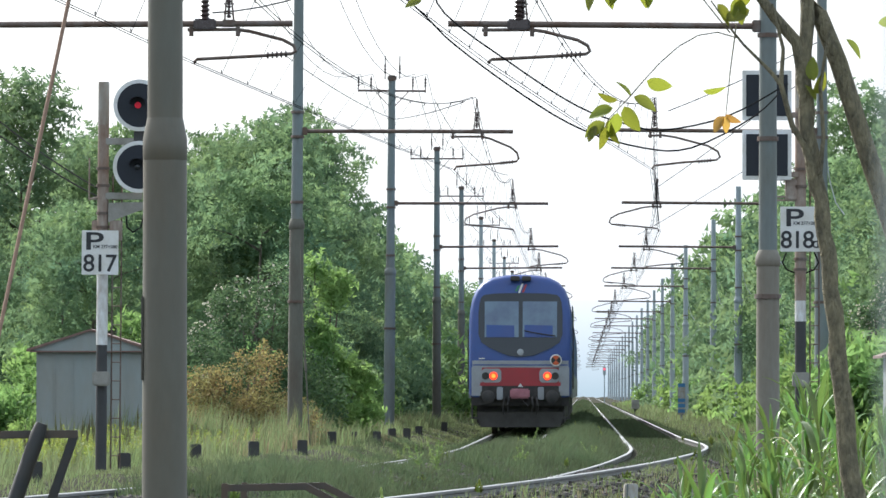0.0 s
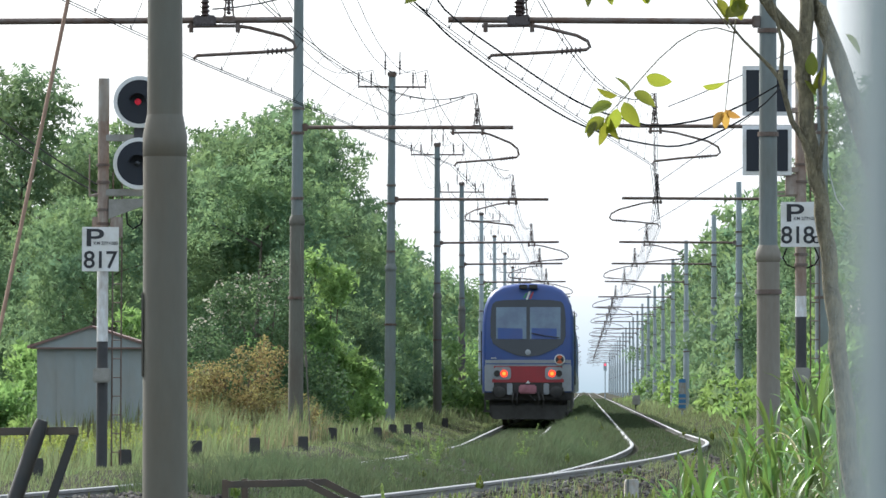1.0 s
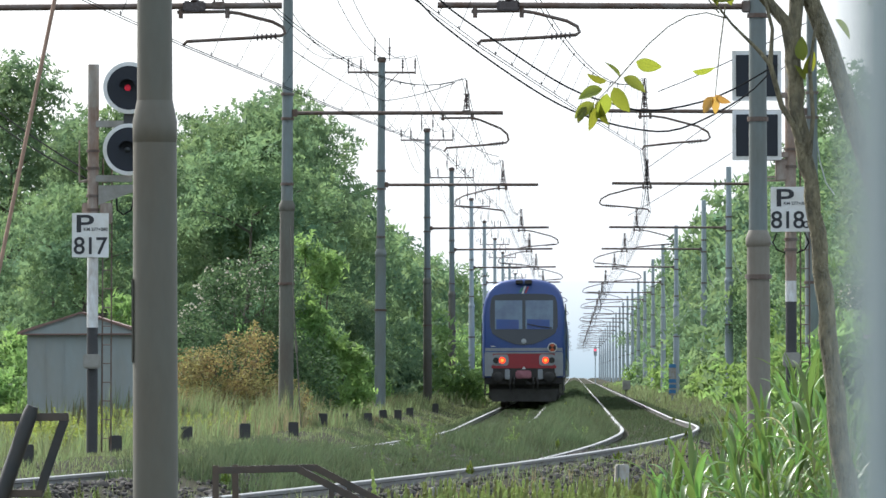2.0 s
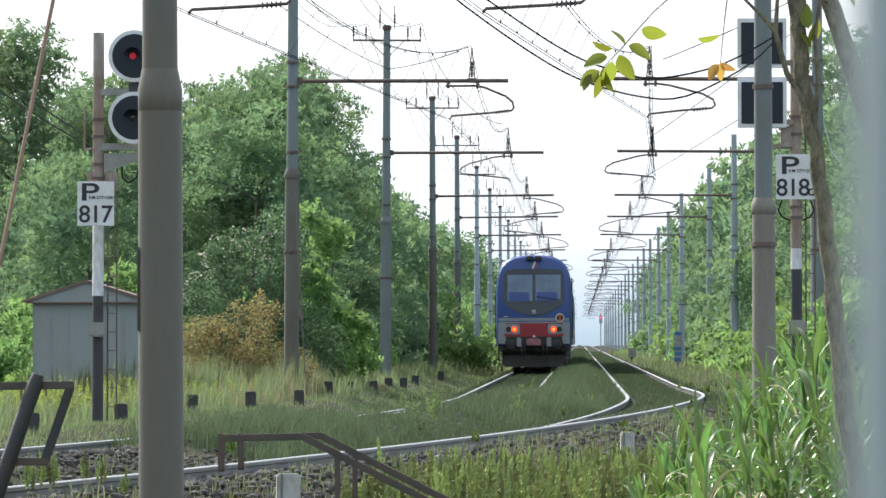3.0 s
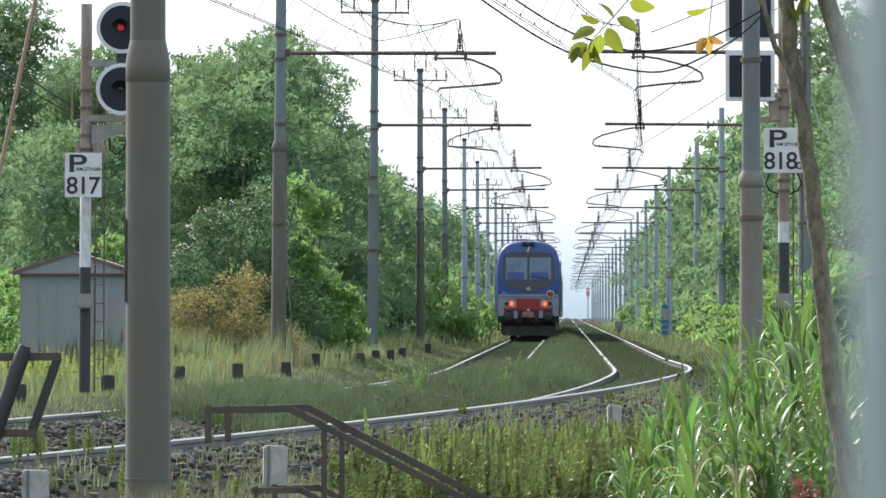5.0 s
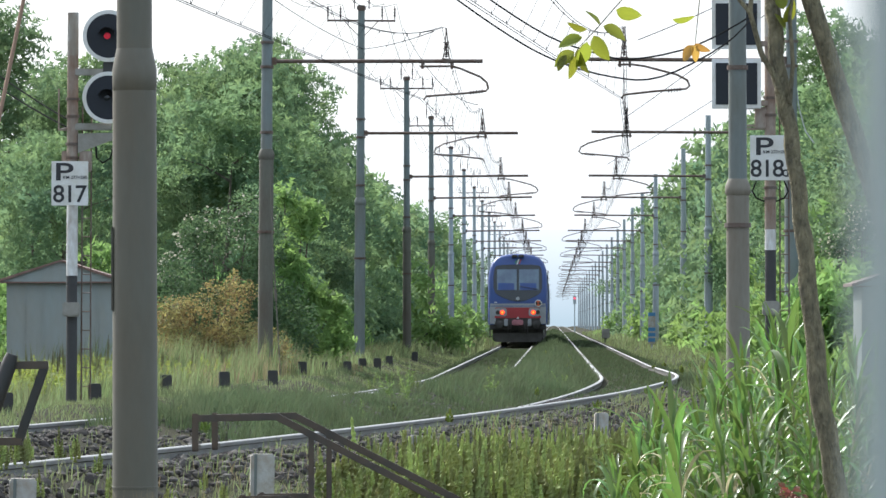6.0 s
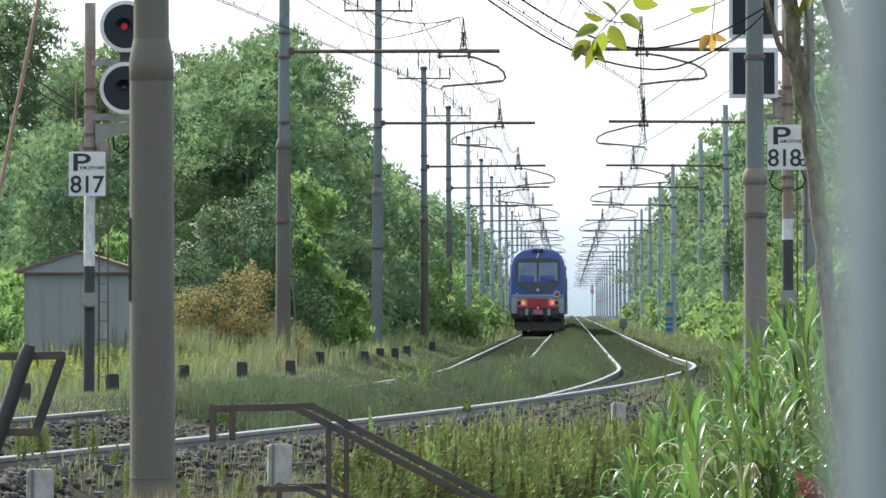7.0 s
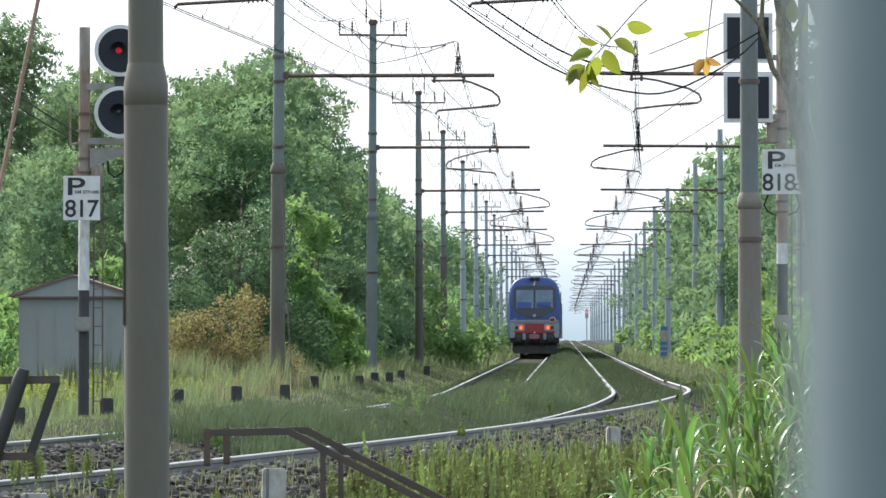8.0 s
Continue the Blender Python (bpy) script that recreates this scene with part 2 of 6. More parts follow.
def rails(name, centre, label, dip=0.0):
    """dip: how far the inner rail lies below the level in the bend."""
    track = thing(name, pose(0, 0, 0), label, "track", "tracks", "structure")
    ys = np.concatenate([np.arange(30, 260, 2.0), np.arange(260, 900, 16.0), np.arange(900, 2400, 100.0)])
    web = [(-0.068, -0.165), (0.068, -0.165), (0.068, -0.15), (0.012, -0.128), (0.012, -0.045), (0.034, -0.035), (0.034, -0.012), (-0.034, -0.012), (-0.034, -0.035),
           (-0.012, -0.045), (-0.012, -0.128), (-0.068, -0.15)]
    head = [(-0.034, -0.012), (0.034, -0.012), (0.034, -0.006), (0.022, 0.0), (-0.022, 0.0), (-0.034, -0.006)]
    for side in (-1, 1):
        for what, shape, mat in (("rail", web, RAIL_SIDE), ("rail_head", head, RAIL_TOP)):
            k = len(shape)
            x = centre(ys) + side * 0.75
            z = np.where(side > 0, cant(ys), -dip * np.clip((128.0 - ys) / 34.0, 0.0, 1.0))
            v = np.stack([np.stack([x + a, ys, z + b], -1) for a, b in shape], 1).reshape(-1, 3)
            i = (np.arange(len(ys) - 1)[:, None] * k + np.arange(k)[None]).ravel()
            j = (np.arange(len(ys) - 1)[:, None] * k + (np.arange(k)[None] + 1) % k).ravel()
            me = mesh_of(what, v, np.stack([i, j, j + k, i + k], -1), mat)
            if what == "rail":
                holder = part(what, me, None, track)
            else:
                part(what, me, None, holder, "bright worn steel running surface")
    return track


TRACK_LEFT = rails("track_left", left_track, "worn railway track with shiny rails in grassy ballast")
TRACK_RIGHT = rails("track_right", right_track, "railway track with shiny rails bending through weedy ballast", 0.09)


# ---------------------------------------------------------------- overhead line masts
MAST_Y = [94.0, 149.0, 203.0, 262.0, 312.0, 366.0, 420.0, 474.0, 528.0, 582.0, 640.0, 700.0, 760.0, 820.0, 890.0, 960.0, 1040.0, 1120.0, 1200.0, 1290.0, 1380.0, 1480.0]


PALE_CABLE = material("pale_grey_cable", (0.5, 0.52, 0.52), 0.6, 0, 0.1, 5, 40, 0)


def mast(m, height, arm_z, reach, support, hook, lean, fork, rust, label, end=0.06, pale=False):
    """A tubular mast at m with an arm of that reach along its +x; support: where the messenger hangs on it; hook: +1 or -1, the side of the steady arm's bend;
    end: how far past the support the bar runs back to the contact wire."""
    root = thing("catenary_mast", m @ pose(0, 0, 0, 0, lean, 0), label, "mast", "catenary masts")
    # pale: the haze of distance is carried by the paint
    paint = MAST_TAN if rust and arm_z < 6.5 else MAST_RUST if rust else MAST_HAZED if pale else MAST_GREY
    lower, upper = (3.25 if arm_z < 6.5 else arm_z - 1.95), height
    bm = rod(bmesh.new(), (0, 0, -0.8), (0, 0, lower), 0.163, 0.15, 20)
    part("lower_pole", bm, paint, root, smooth=True)
    bm = rod(bmesh.new(), (0, 0, lower), (0, 0, upper), 0.125, 0.10, 18)
    part("upper_pole", bm, MAST_HAZED if pale else MAST_GREY, root, smooth=True)
    bm = lathe(bmesh.new(), [(0.152, -0.12), (0.168, -0.1), (0.168, 0.0), (0.128, 0.10), (0.12, 0.1)], (0, 0, lower), seg=20)
    part("collar", bm, paint, root, smooth=True)
    for z in (arm_z - 3.6, arm_z - 0.12, arm_z + 0.4, arm_z - 1.5):
        bm = lathe(bmesh.new(), [(0.13, -0.03), (0.178 if z < lower else 0.14, -0.03), (0.178 if z < lower else 0.14, 0.03), (0.13, 0.03)], (0, 0, z), seg=18)
        box(bm, (0, -0.16, z), (0.1, 0.08, 0.05), 0.008)
        part("clamp_band", bm, ARM_STEEL, root)
    bm = rod(bmesh.new(), (0.1, 0, arm_z), (reach, 0, arm_z + 0.03), 0.042, seg=10)
    box(bm, (0.15, 0, arm_z), (0.12, 0.14, 0.16), 0.015)
    arm = part("arm", bm, ARM_STEEL, root, smooth=True)
    # messenger support with its insulators
    bm = bmesh.new()
    box(bm, (support, 0, arm_z + 0.03), (0.2, 0.1, 0.1), 0.02)
    rod(bm, (support - 0.06, 0, arm_z + 0.02), (support, 0, arm_z + 0.72), 0.012, seg=6)
    rod(bm, (support + 0.07, 0, arm_z + 0.02), (support, 0, arm_z + 0.72), 0.012, seg=6)
    for k in range(3):
        rod(bm, (support - 0.07, 0, arm_z + 0.16 + 0.13 * k), (support + 0.07, 0, arm_z + 0.16 + 0.13 * k), 0.012, seg=5)
    part("messenger_support", bm, ARM_STEEL, arm)
    bm = lathe(bmesh.new(), [(r, 0.1 + 0.022 * i) for i, r in enumerate((0.014, 0.034, 0.018) * 5)], (support, 0, arm_z), seg=12)
    part("insulator", bm, INSULATOR, arm, smooth=True)
    if arm_z < 6.5:
        post = support - 0.32 if reach - support < 0.9 else support + 0.06
        bm = lathe(bmesh.new(), [(r, 0.06 + 0.03 * i) for i, r in enumerate((0.04, 0.075, 0.045, 0.072, 0.042, 0.07, 0.04, 0.066, 0.04, 0.06, 0.035, 0.04))], (post, 0, arm_z), seg=16)
        box(bm, (post, 0, arm_z + 0.02), (0.3, 0.14, 0.14), 0.02)
        part("post_insulator", bm, INSULATOR, arm, smooth=True)
    # steady arm: out under the arm, bent back to the wire
    h, d = hook, (0.62 if arm_z < 6.5 else 1.0)
    far = 1.0 if end > 0.2 else 1.55
    pts = [(support - (end + 0.08) * h, 0, arm_z - 0.09), (support + 0.1 * far * h, 0, arm_z - 0.08), (support + 0.28 * far * h, 0, arm_z - 0.12), (support + 0.72 * far * h, 0, arm_z - 0.30), (support + 0.86 * far * h, 0, arm_z - 0.42),
           (support + 0.89 * far * h, 0, arm_z - 0.54), (support + 0.84 * far * h, 0, arm_z - 0.60), (support + 0.4 * far * h, 0, arm_z - 0.65), (support - (end - 0.05) * h, 0, arm_z - 0.72), (support - end * h, 0, arm_z - 0.80)]
    part("steady_arm", pipe(bmesh.new(), [(x, y, arm_z + (z - arm_z) * d) for x, y, z in pts], 0.024, 7), ARM_STEEL, arm, smooth=True)
    bm = bmesh.new()
    for k in range(5):
        q = Vector((support + (0.76 * far - 0.06 * k) * h, 0, arm_z - (0.609 + 0.007 * k) * d))
        lathe(bm, [(0.024, -0.014), (0.046, -0.008), (0.046, 0.008), (0.024, 0.014)], q, Matrix.Rotation(radians(90), 4, "Y"), 10)
    part("rod_insulator", bm, INSULATOR, arm)
    for dx in (-end - 0.03, 0.12):
        bm = rod(bmesh.new(), (support + dx * h, 0, arm_z + 0.05), (support + dx * h, 0, arm_z - 0.14), 0.03, 0.03, 8)
        part("arm_clamp", bm, ARM_STEEL, arm)
    slack = not fork and not rust and arm_z > 6.5
    if slack:
        pts = [(-0.1, -0.05, arm_z - 0.5), (-0.16, -0.08, arm_z - 1.0), (-0.3, -0.1, arm_z - 1.5), (-0.48, -0.1, arm_z - 1.75)]
        part("slack_cable", pipe(bmesh.new(), pts, 0.014, 6), PALE_CABLE, root, "pale slack cable")
    if fork:
        z = height - 0.38
        bm = rod(bmesh.new(), (-0.98, 0, z), (0.98, 0, z), 0.03, seg=8)
        box(bm, (0, 0, height - 0.02), (0.26, 0.26, 0.16), 0.03)
        cross = part("feeder_crossarm", bm, ARM_STEEL, root)
        for x, z0, z1 in ((-0.96, z, z + 0.42), (-0.6, z, z + 0.42), (0.6, z, z + 0.42), (0.96, z, z + 0.42), (-0.2, height, height + 0.62), (0.22, height, height + 0.62)):
            bm = rod(bmesh.new(), (x, 0, z0 - 0.05), (x, 0, z1), 0.016, seg=7)
            lathe(bm, [(r, 0.12 + 0.03 * i) for i, r in enumerate((0.02, 0.042, 0.02) * 3)], (x, 0, z0), seg=10)
            part("pin_insulator", bm, INSULATOR, cross)
        for s in (-1, 1):
            part("bracket", pipe(bmesh.new(), [(0.02 * s, 0, height - 0.9), (0.1 * s, 0, height - 0.8), (0.5 * s, 0, z)], 0.014, 6), ARM_STEEL, cross)
    return root


LINES = {"left": [], "right": []}       # (y, x, messenger z, contact x, contact z) at each mast


# how far the wires hang beside the middle of the track at each mast
STAGGER = {"left": {149.0: -0.55, 203.0: -0.33, 262.0: -0.19}, "right": {149.0: -0.25, 203.0: 0.37, 262.0: 0.58, 312.0: 0.5}}


def masts():
    for i, y in enumerate(MAST_Y):
        for side in ("left", "right"):
            track = float(left_track(y) if side == "left" else right_track(y))
            off = {149.0: 4.33, 203.0: 3.83, 262.0: 3.68, 312.0: 3.63}.get(y, 3.55)
            hook = 1 if i < 2 or i % 2 else -1
            arm_z = 6.6 + 0.06 * math.sin(i * 1.7)
            wire = track + STAGGER[side].get(y, -0.2 if side == "left" else 0.35) * (1 if y < 400 else 0.4)
            if side == "right":
                off = {94.0: 2.3, 149.0: 3.28, 203.0: 3.5, 262.0: 4.0, 312.0: 4.0}.get(y, off)
            if y == 94.0:
                arm_z, wire = 6.03, {"left": -3.08, "right": 0.84}[side]
                off = 6.0 if side == "left" else 2.71
            x = track - off if side == "left" else track + off
            height = 10.2 if side == "left" else (10.5 if y < 240 else 8.8)
            lean = (0.45 if side == "left" and 100 < y < 240 else 0.1 * math.sin(i * 3.1))
            m = pose(x, y, -0.3, 0, 0, 0 if side == "left" else 180)
            support = abs(wire - x)
            end = 0.47 if y < 100 or (side == "left" and y < 150) else 0.06
            hk = hook if side == "left" else -hook
            rust = (side == "left" and y in (149.0, 262.0, 312.0)) or (side == "right" and y == 94.0)
            label = "rusty brown and grey tubular catenary mast standing in tall grass" if rust else "grey tubular steel catenary mast with a horizontal arm"
            # masts farther off take the haze-paled grey
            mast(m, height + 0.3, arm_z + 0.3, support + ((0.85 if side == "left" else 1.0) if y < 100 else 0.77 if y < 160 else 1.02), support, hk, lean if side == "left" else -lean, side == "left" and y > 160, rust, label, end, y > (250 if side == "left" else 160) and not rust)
            LINES[side].append((y, wire, arm_z + 0.72, wire - end * hook, arm_z - 0.80 * (0.62 if y == 94.0 else 1.0)))


masts()


# ---------------------------------------------------------------- overhead wires
def wire_mesh(pts, r, seg=5):
    return pipe(bmesh.new(), pts, r, seg)


def overhead(side, label):
    root = thing("overhead_line", pose(0, 0, 0), label, "overhead line", "overhead lines")
    line = LINES[side]
    shift = -4.1 if side == "left" else -4.3
    y, x, mz, cx, cz = line[0]
    near = (40.0, x + shift, mz, x + shift + 0.3, cz)
    line = [near] + line
    for k, (a, b) in enumerate(zip(line, line[1:])):
        n = 14 if a[0] < 500 else 6
        sag = 0.72 if a[0] < 900 else 0.5
        t = np.linspace(0, 1, n + 1)
        y = a[0] + (b[0] - a[0]) * t
        mx, cx = a[1] + (b[1] - a[1]) * t, a[3] + (b[3] - a[3]) * t
        mz, cz = a[2] + (b[2] - a[2]) * t - sag * 4 * t * (1 - t), a[4] + (b[4] - a[4]) * t
        r = 0.0065 if a[0] < 90 else 0.008 if a[0] < 400 else 0.013
        for dx in (-0.035, 0.035):
            part("messenger_wire", wire_mesh(list(zip(mx + dx, y, mz)), r * 0.85), WIRE, root)
        for dx in (-0.032, 0.032):
            part("contact_wire", wire_mesh([(cx[0] + dx, y[0], cz[0]), (cx[n // 2] + dx, y[n // 2], cz[n // 2] - 0.02), (cx[-1] + dx, y[-1], cz[-1])], r * 0.8), WIRE, root)
        if a[0] < 600:
            for i in range(1, n):
                bm = wire_mesh([(mx[i], y[i], mz[i]), (cx[i], y[i], cz[i])], 0.004, 4)
                if a[0] < 300:
                    box(bm, (mx[i], y[i], mz[i] - 0.03), (0.014, 0.02, 0.045))
                    box(bm, (cx[i], y[i], cz[i] + 0.04), (0.014, 0.02, 0.04))
                part("dropper", bm, WIRE, root)
    return root


overhead("left", "dark sagging catenary wires with droppers over the far track")
overhead("right", "dark sagging catenary wires with droppers over the near track")


def feeders():
    """Bare feeder wires on the forked mast heads, and slack jumpers."""
    ys = [y for y in MAST_Y if y < 700]
    for dx, dz in ((-0.96, 0.05), (-0.6, 0.05), (0.6, 0.05), (0.96, 0.05)):
        pts = []
        for a, b in zip(ys[1:], ys[2:]):
            for t in np.linspace(0, 1, 9)[:-1]:
                y = a + (b - a) * t
                off = 4.33 + (3.83 - 4.33) * t if a < 160 else 3.7
                pts.append((float(left_track(y)) - off + dx, y, 10.25 + dz - 0.9 * 4 * t * (1 - t)))
        part("feeder_wire", wire_mesh(pts, 0.008), WIRE, FEEDERS)
    jump = [((-3.75, 149, 8.3), (-1.9, 203, 9.0), 0.12), ((-1.9, 203, 9.0), (0.1, 149.3, 7.3), 0.06), ((-0.75, 203, 9.6), (1.4, 203.2, 7.4), 0.5),
            ((4.4, 149.2, 7.1), (7.6, 150, 8.6), 0.06), ((5.6, 203, 7.0), (7.7, 149, 8.1), 0.05),
            ((6.6, 262, 7.0), (8.9, 203, 8.0), 0.05), ((-3.3, 94, 6.2), (0.9, 94, 8.4), 0.5)]
    for a, b, sag in jump:
        pts = [tuple(np.array(a) + (np.array(b) - np.array(a)) * t - np.array((0, 0, sag * 4 * t * (1 - t)))) for t in np.linspace(0, 1, 14)]
        part("jumper_cable", wire_mesh(pts, 0.010), WIRE, FEEDERS)
    for dx, dz in ((0.0, 0.0), (-0.35, 0.38)):
        pts = [(4.35, 93.8, 5.25), (3.79 + dx, 91, 4.71), (2.95 + dx, 90, 4.27 + dz * 0.6), (2.33 + dx * 0.6, 90, 4.27 + dz * 0.8), (1.56 + dx * 0.2, 90, 4.5 + dz * 0.8), (0.835 + dx * 0.5, 90, 4.92 + dz * 1.1),
               (-0.09 + dx * 0.3, 90, 5.6 + dz), (-0.66, 90, 6.15 + dz * 1.4), (-3.2, 89, 8.4 + dz * 2)]
        smooth = []
        for i in range(len(pts) - 1):
            p = [Vector(pts[max(min(k, len(pts) - 1), 0)]) for k in (i - 1, i, i + 1, i + 2)]
            for t in (0, 0.25, 0.5, 0.75):
                smooth.append(0.5 * (2 * p[1] + (p[2] - p[0]) * t + (2 * p[0] - 5 * p[1] + 4 * p[2] - p[3]) * t * t + (3 * p[1] - p[0] - 3 * p[2] + p[3]) * t ** 3))
        pts = smooth + [pts[-1]]
        part("heavy_cable", wire_mesh(pts, 0.0115, 6), WIRE, FEEDERS, "thick black sagging cable")
    for z0, z1 in ((5.2, 4.1), (4.92, 3.98)):
        pts = [(-8.4 + 3.15 * t, 117 - 15 * t, z0 + 1.1 + (z1 - z0 - 1.1) * t - 0.1 * 4 * t * (1 - t)) for t in np.linspace(0, 1, 10)]
        part("signal_cable", wire_mesh(pts, 0.012), WIRE, FEEDERS)
    part("guy_wire", wire_mesh([(-4.12, 75, 5.5), (-5.28, 75, -0.1)], 0.022, 7), GUY_SUNLIT_RUST, FEEDERS, "rusty brown guy rod")


# rust colour made lighter and more orange to carry sunlight on the rod
GUY_SUNLIT_RUST = material("sunlit_rust_guy_rod", (0.36, 0.23, 0.16), 0.7, 0, 0.25, 4, 40, 0.05)


def conduit():
    root = thing("conduit_rod", pose(-3.23, 147.5, 0), "thin rusty conduit rod leaning beside a mast", "rod")
    part("rod", pipe(bmesh.new(), [(-0.1, 0, 4.3), (-0.04, 0, 2.6), (0.06, 0, 0.9), (0.12, 0, -0.3)], 0.014, 6), MAST_RUST, root)
    part("joint", rod(bmesh.new(), (0.0, 0, 1.85), (0.02, 0, 1.6), 0.03), MAST_RUST, root)


conduit()
FEEDERS = thing("feeder_lines", pose(0, 0, 0), "thin dark feeder wires and slack jumper cables", "wire")
feeders()


# ---------------------------------------------------------------- the train
BLUE = material("dusty_blue_train_paint", (0.026, 0.072, 0.25), 0.42, 0, 0.15, 1.5, 25, 0.02, (0.035, 0.065, 0.22), 0.6)
TRAIN_GREY = material("light_grey_train_paint", (0.33, 0.35, 0.37), 0.45, 0, 0.15, 1.5, 25, 0.02, (0.24, 0.24, 0.24), 0.8)
TRAIN_RED = material("faded_red_train_paint", (0.36, 0.028, 0.035), 0.45, 0, 0.15, 2, 25, 0.02, (0.27, 0.03, 0.035), 0.7)
BLACK = material("grimy_black_steel", (0.022, 0.022, 0.023), 0.7, 0, 0.4, 4, 30, 0.1, (0.05, 0.042, 0.036), 0.8)
GRIME = material("brake_dust_grey_steel", (0.07, 0.066, 0.06), 0.8, 0, 0.4, 3, 30, 0.15, (0.04, 0.035, 0.03), 0.8)
DARK_GLASS = material("dark_windscreen_mask", (0.02, 0.024, 0.028), 0.12, 0, 0.1, 2, 20, 0)
# the sky's reflection is put into the base colour as blue
PANE = material("sky_reflecting_blue_pane", (0.16, 0.235, 0.29), 0.08, 0, 0.1, 1.2, 10, 0, (0.10, 0.13, 0.2), 0.8)
WHITE = material("aged_white_enamel", (0.74, 0.75, 0.76), 0.5, 0, 0.12, 3, 30, 0.02, (0.6, 0.58, 0.52), 0.5)
COUPLER_PINK = material("faded_pink_cover", (0.42, 0.17, 0.2), 0.7, 0, 0.25, 8, 40, 0.05)
ORANGE = material("orange_reflector", (0.6, 0.11, 0.03), 0.4, 0, 0.1, 8, 40, 0)
GREEN = material("green_enamel", (0.03, 0.22, 0.08), 0.4, 0, 0.1, 8, 40, 0)
TAIL_LIGHT = glow("lit_tail_lamp", (1.0, 0.06, 0.015), 1.2)
TAIL_CORE = glow("tail_lamp_bulb", (1.0, 0.26, 0.03), 1.5)


def car_section():
    """Half width at each height of the car body, from the sill over the shoulder to the roof."""
    return [(1.36, 1.02), (1.40, 1.12), (1.415, 1.9), (1.415, 2.6), (1.41, 3.12), (1.385, 3.42), (1.325, 3.72), (1.22, 3.97), (1.04, 4.17), (0.78, 4.30), (0.4, 4.365), (0.0, 4.38)]


def loft(bm, stations):
    """Skins a body through its stations: (y, width factor, roof drop)."""
    half = car_section()
    loop = [(x, z) for x, z in half] + [(-x, z) for x, z in half[-2::-1]]
    rings = []
    for y, w, drop in stations:
        rings.append([bm.verts.new((x * w, y, 1.02 + (z - 1.02) * drop)) for x, z in loop])
    n = len(loop)
    for a, b in zip(rings, rings[1:]):
        for i in range(n):
            bm.faces.new((a[i], a[(i + 1) % n], b[(i + 1) % n], b[i]))
    bm.faces.new(rings[0][::-1])
    bm.faces.new(rings[-1])
    return bm


def nose_y(z):
    """How far the end wall leans back at a height."""
    return 0.02 + 0.0 * z if z < 2.0 else 0.02 + 0.16 * (z - 2.0) ** 1.3


def leaned(bm, push=0.0):
    """Lays flat pieces onto the leaning end wall."""
    for v in bm.verts:
        v.co.y += nose_y(v.co.z) - push
    return bm


def inside_section(z, inset):
    pts = car_section()
    for (x0, z0), (x1, z1) in zip(pts, pts[1:]):
        if z0 <= z <= z1:
            return x0 + (x1 - x0) * (z - z0) / (z1 - z0) - inset
    return 0.0


def front_band(z0, z1, inset, y0, y1, x_max=9.0, steps=10):
    """A band across the end wall between two heights, following the body's outline."""
    zs = np.linspace(z0, z1, steps)
    xs = [max(min(inside_section(z, inset), x_max), 0.02) for z in zs]
    out = [(x, z) for x, z in zip(xs, zs)] + [(-x, z) for x, z in zip(xs[::-1], zs[::-1])]
    bm = bmesh.new()
    for a, b in zip(zip(xs, zs), zip(xs[1:], zs[1:])):
        quad = [(a[0], a[1]), (b[0], b[1]), (-b[0], b[1]), (-a[0], a[1])]
        plate(bm, quad, y0, y1)
    bmesh.ops.remove_doubles(bm, verts=bm.verts[:], dist=0.0005)
    return bm


def disc(bm, x, z, r, y0, y1, seg=20):
    return plate(bm, [(x + r * math.cos(a), z + r * math.sin(a)) for a in np.arange(seg) * 2 * math.pi / seg], y0, y1)


def rounded(x0, x1, z0, z1, r, n=5):
    out = []
    for cx, cz, a0 in ((x1 - r, z1 - r, 0), (x0 + r, z1 - r, 90), (x0 + r, z0 + r, 180), (x1 - r, z0 + r, 270)):
        out += [(cx + r * math.cos(radians(a0 + 90 * i / n)), cz + r * math.sin(radians(a0 + 90 * i / n))) for i in range(n + 1)]
    return out


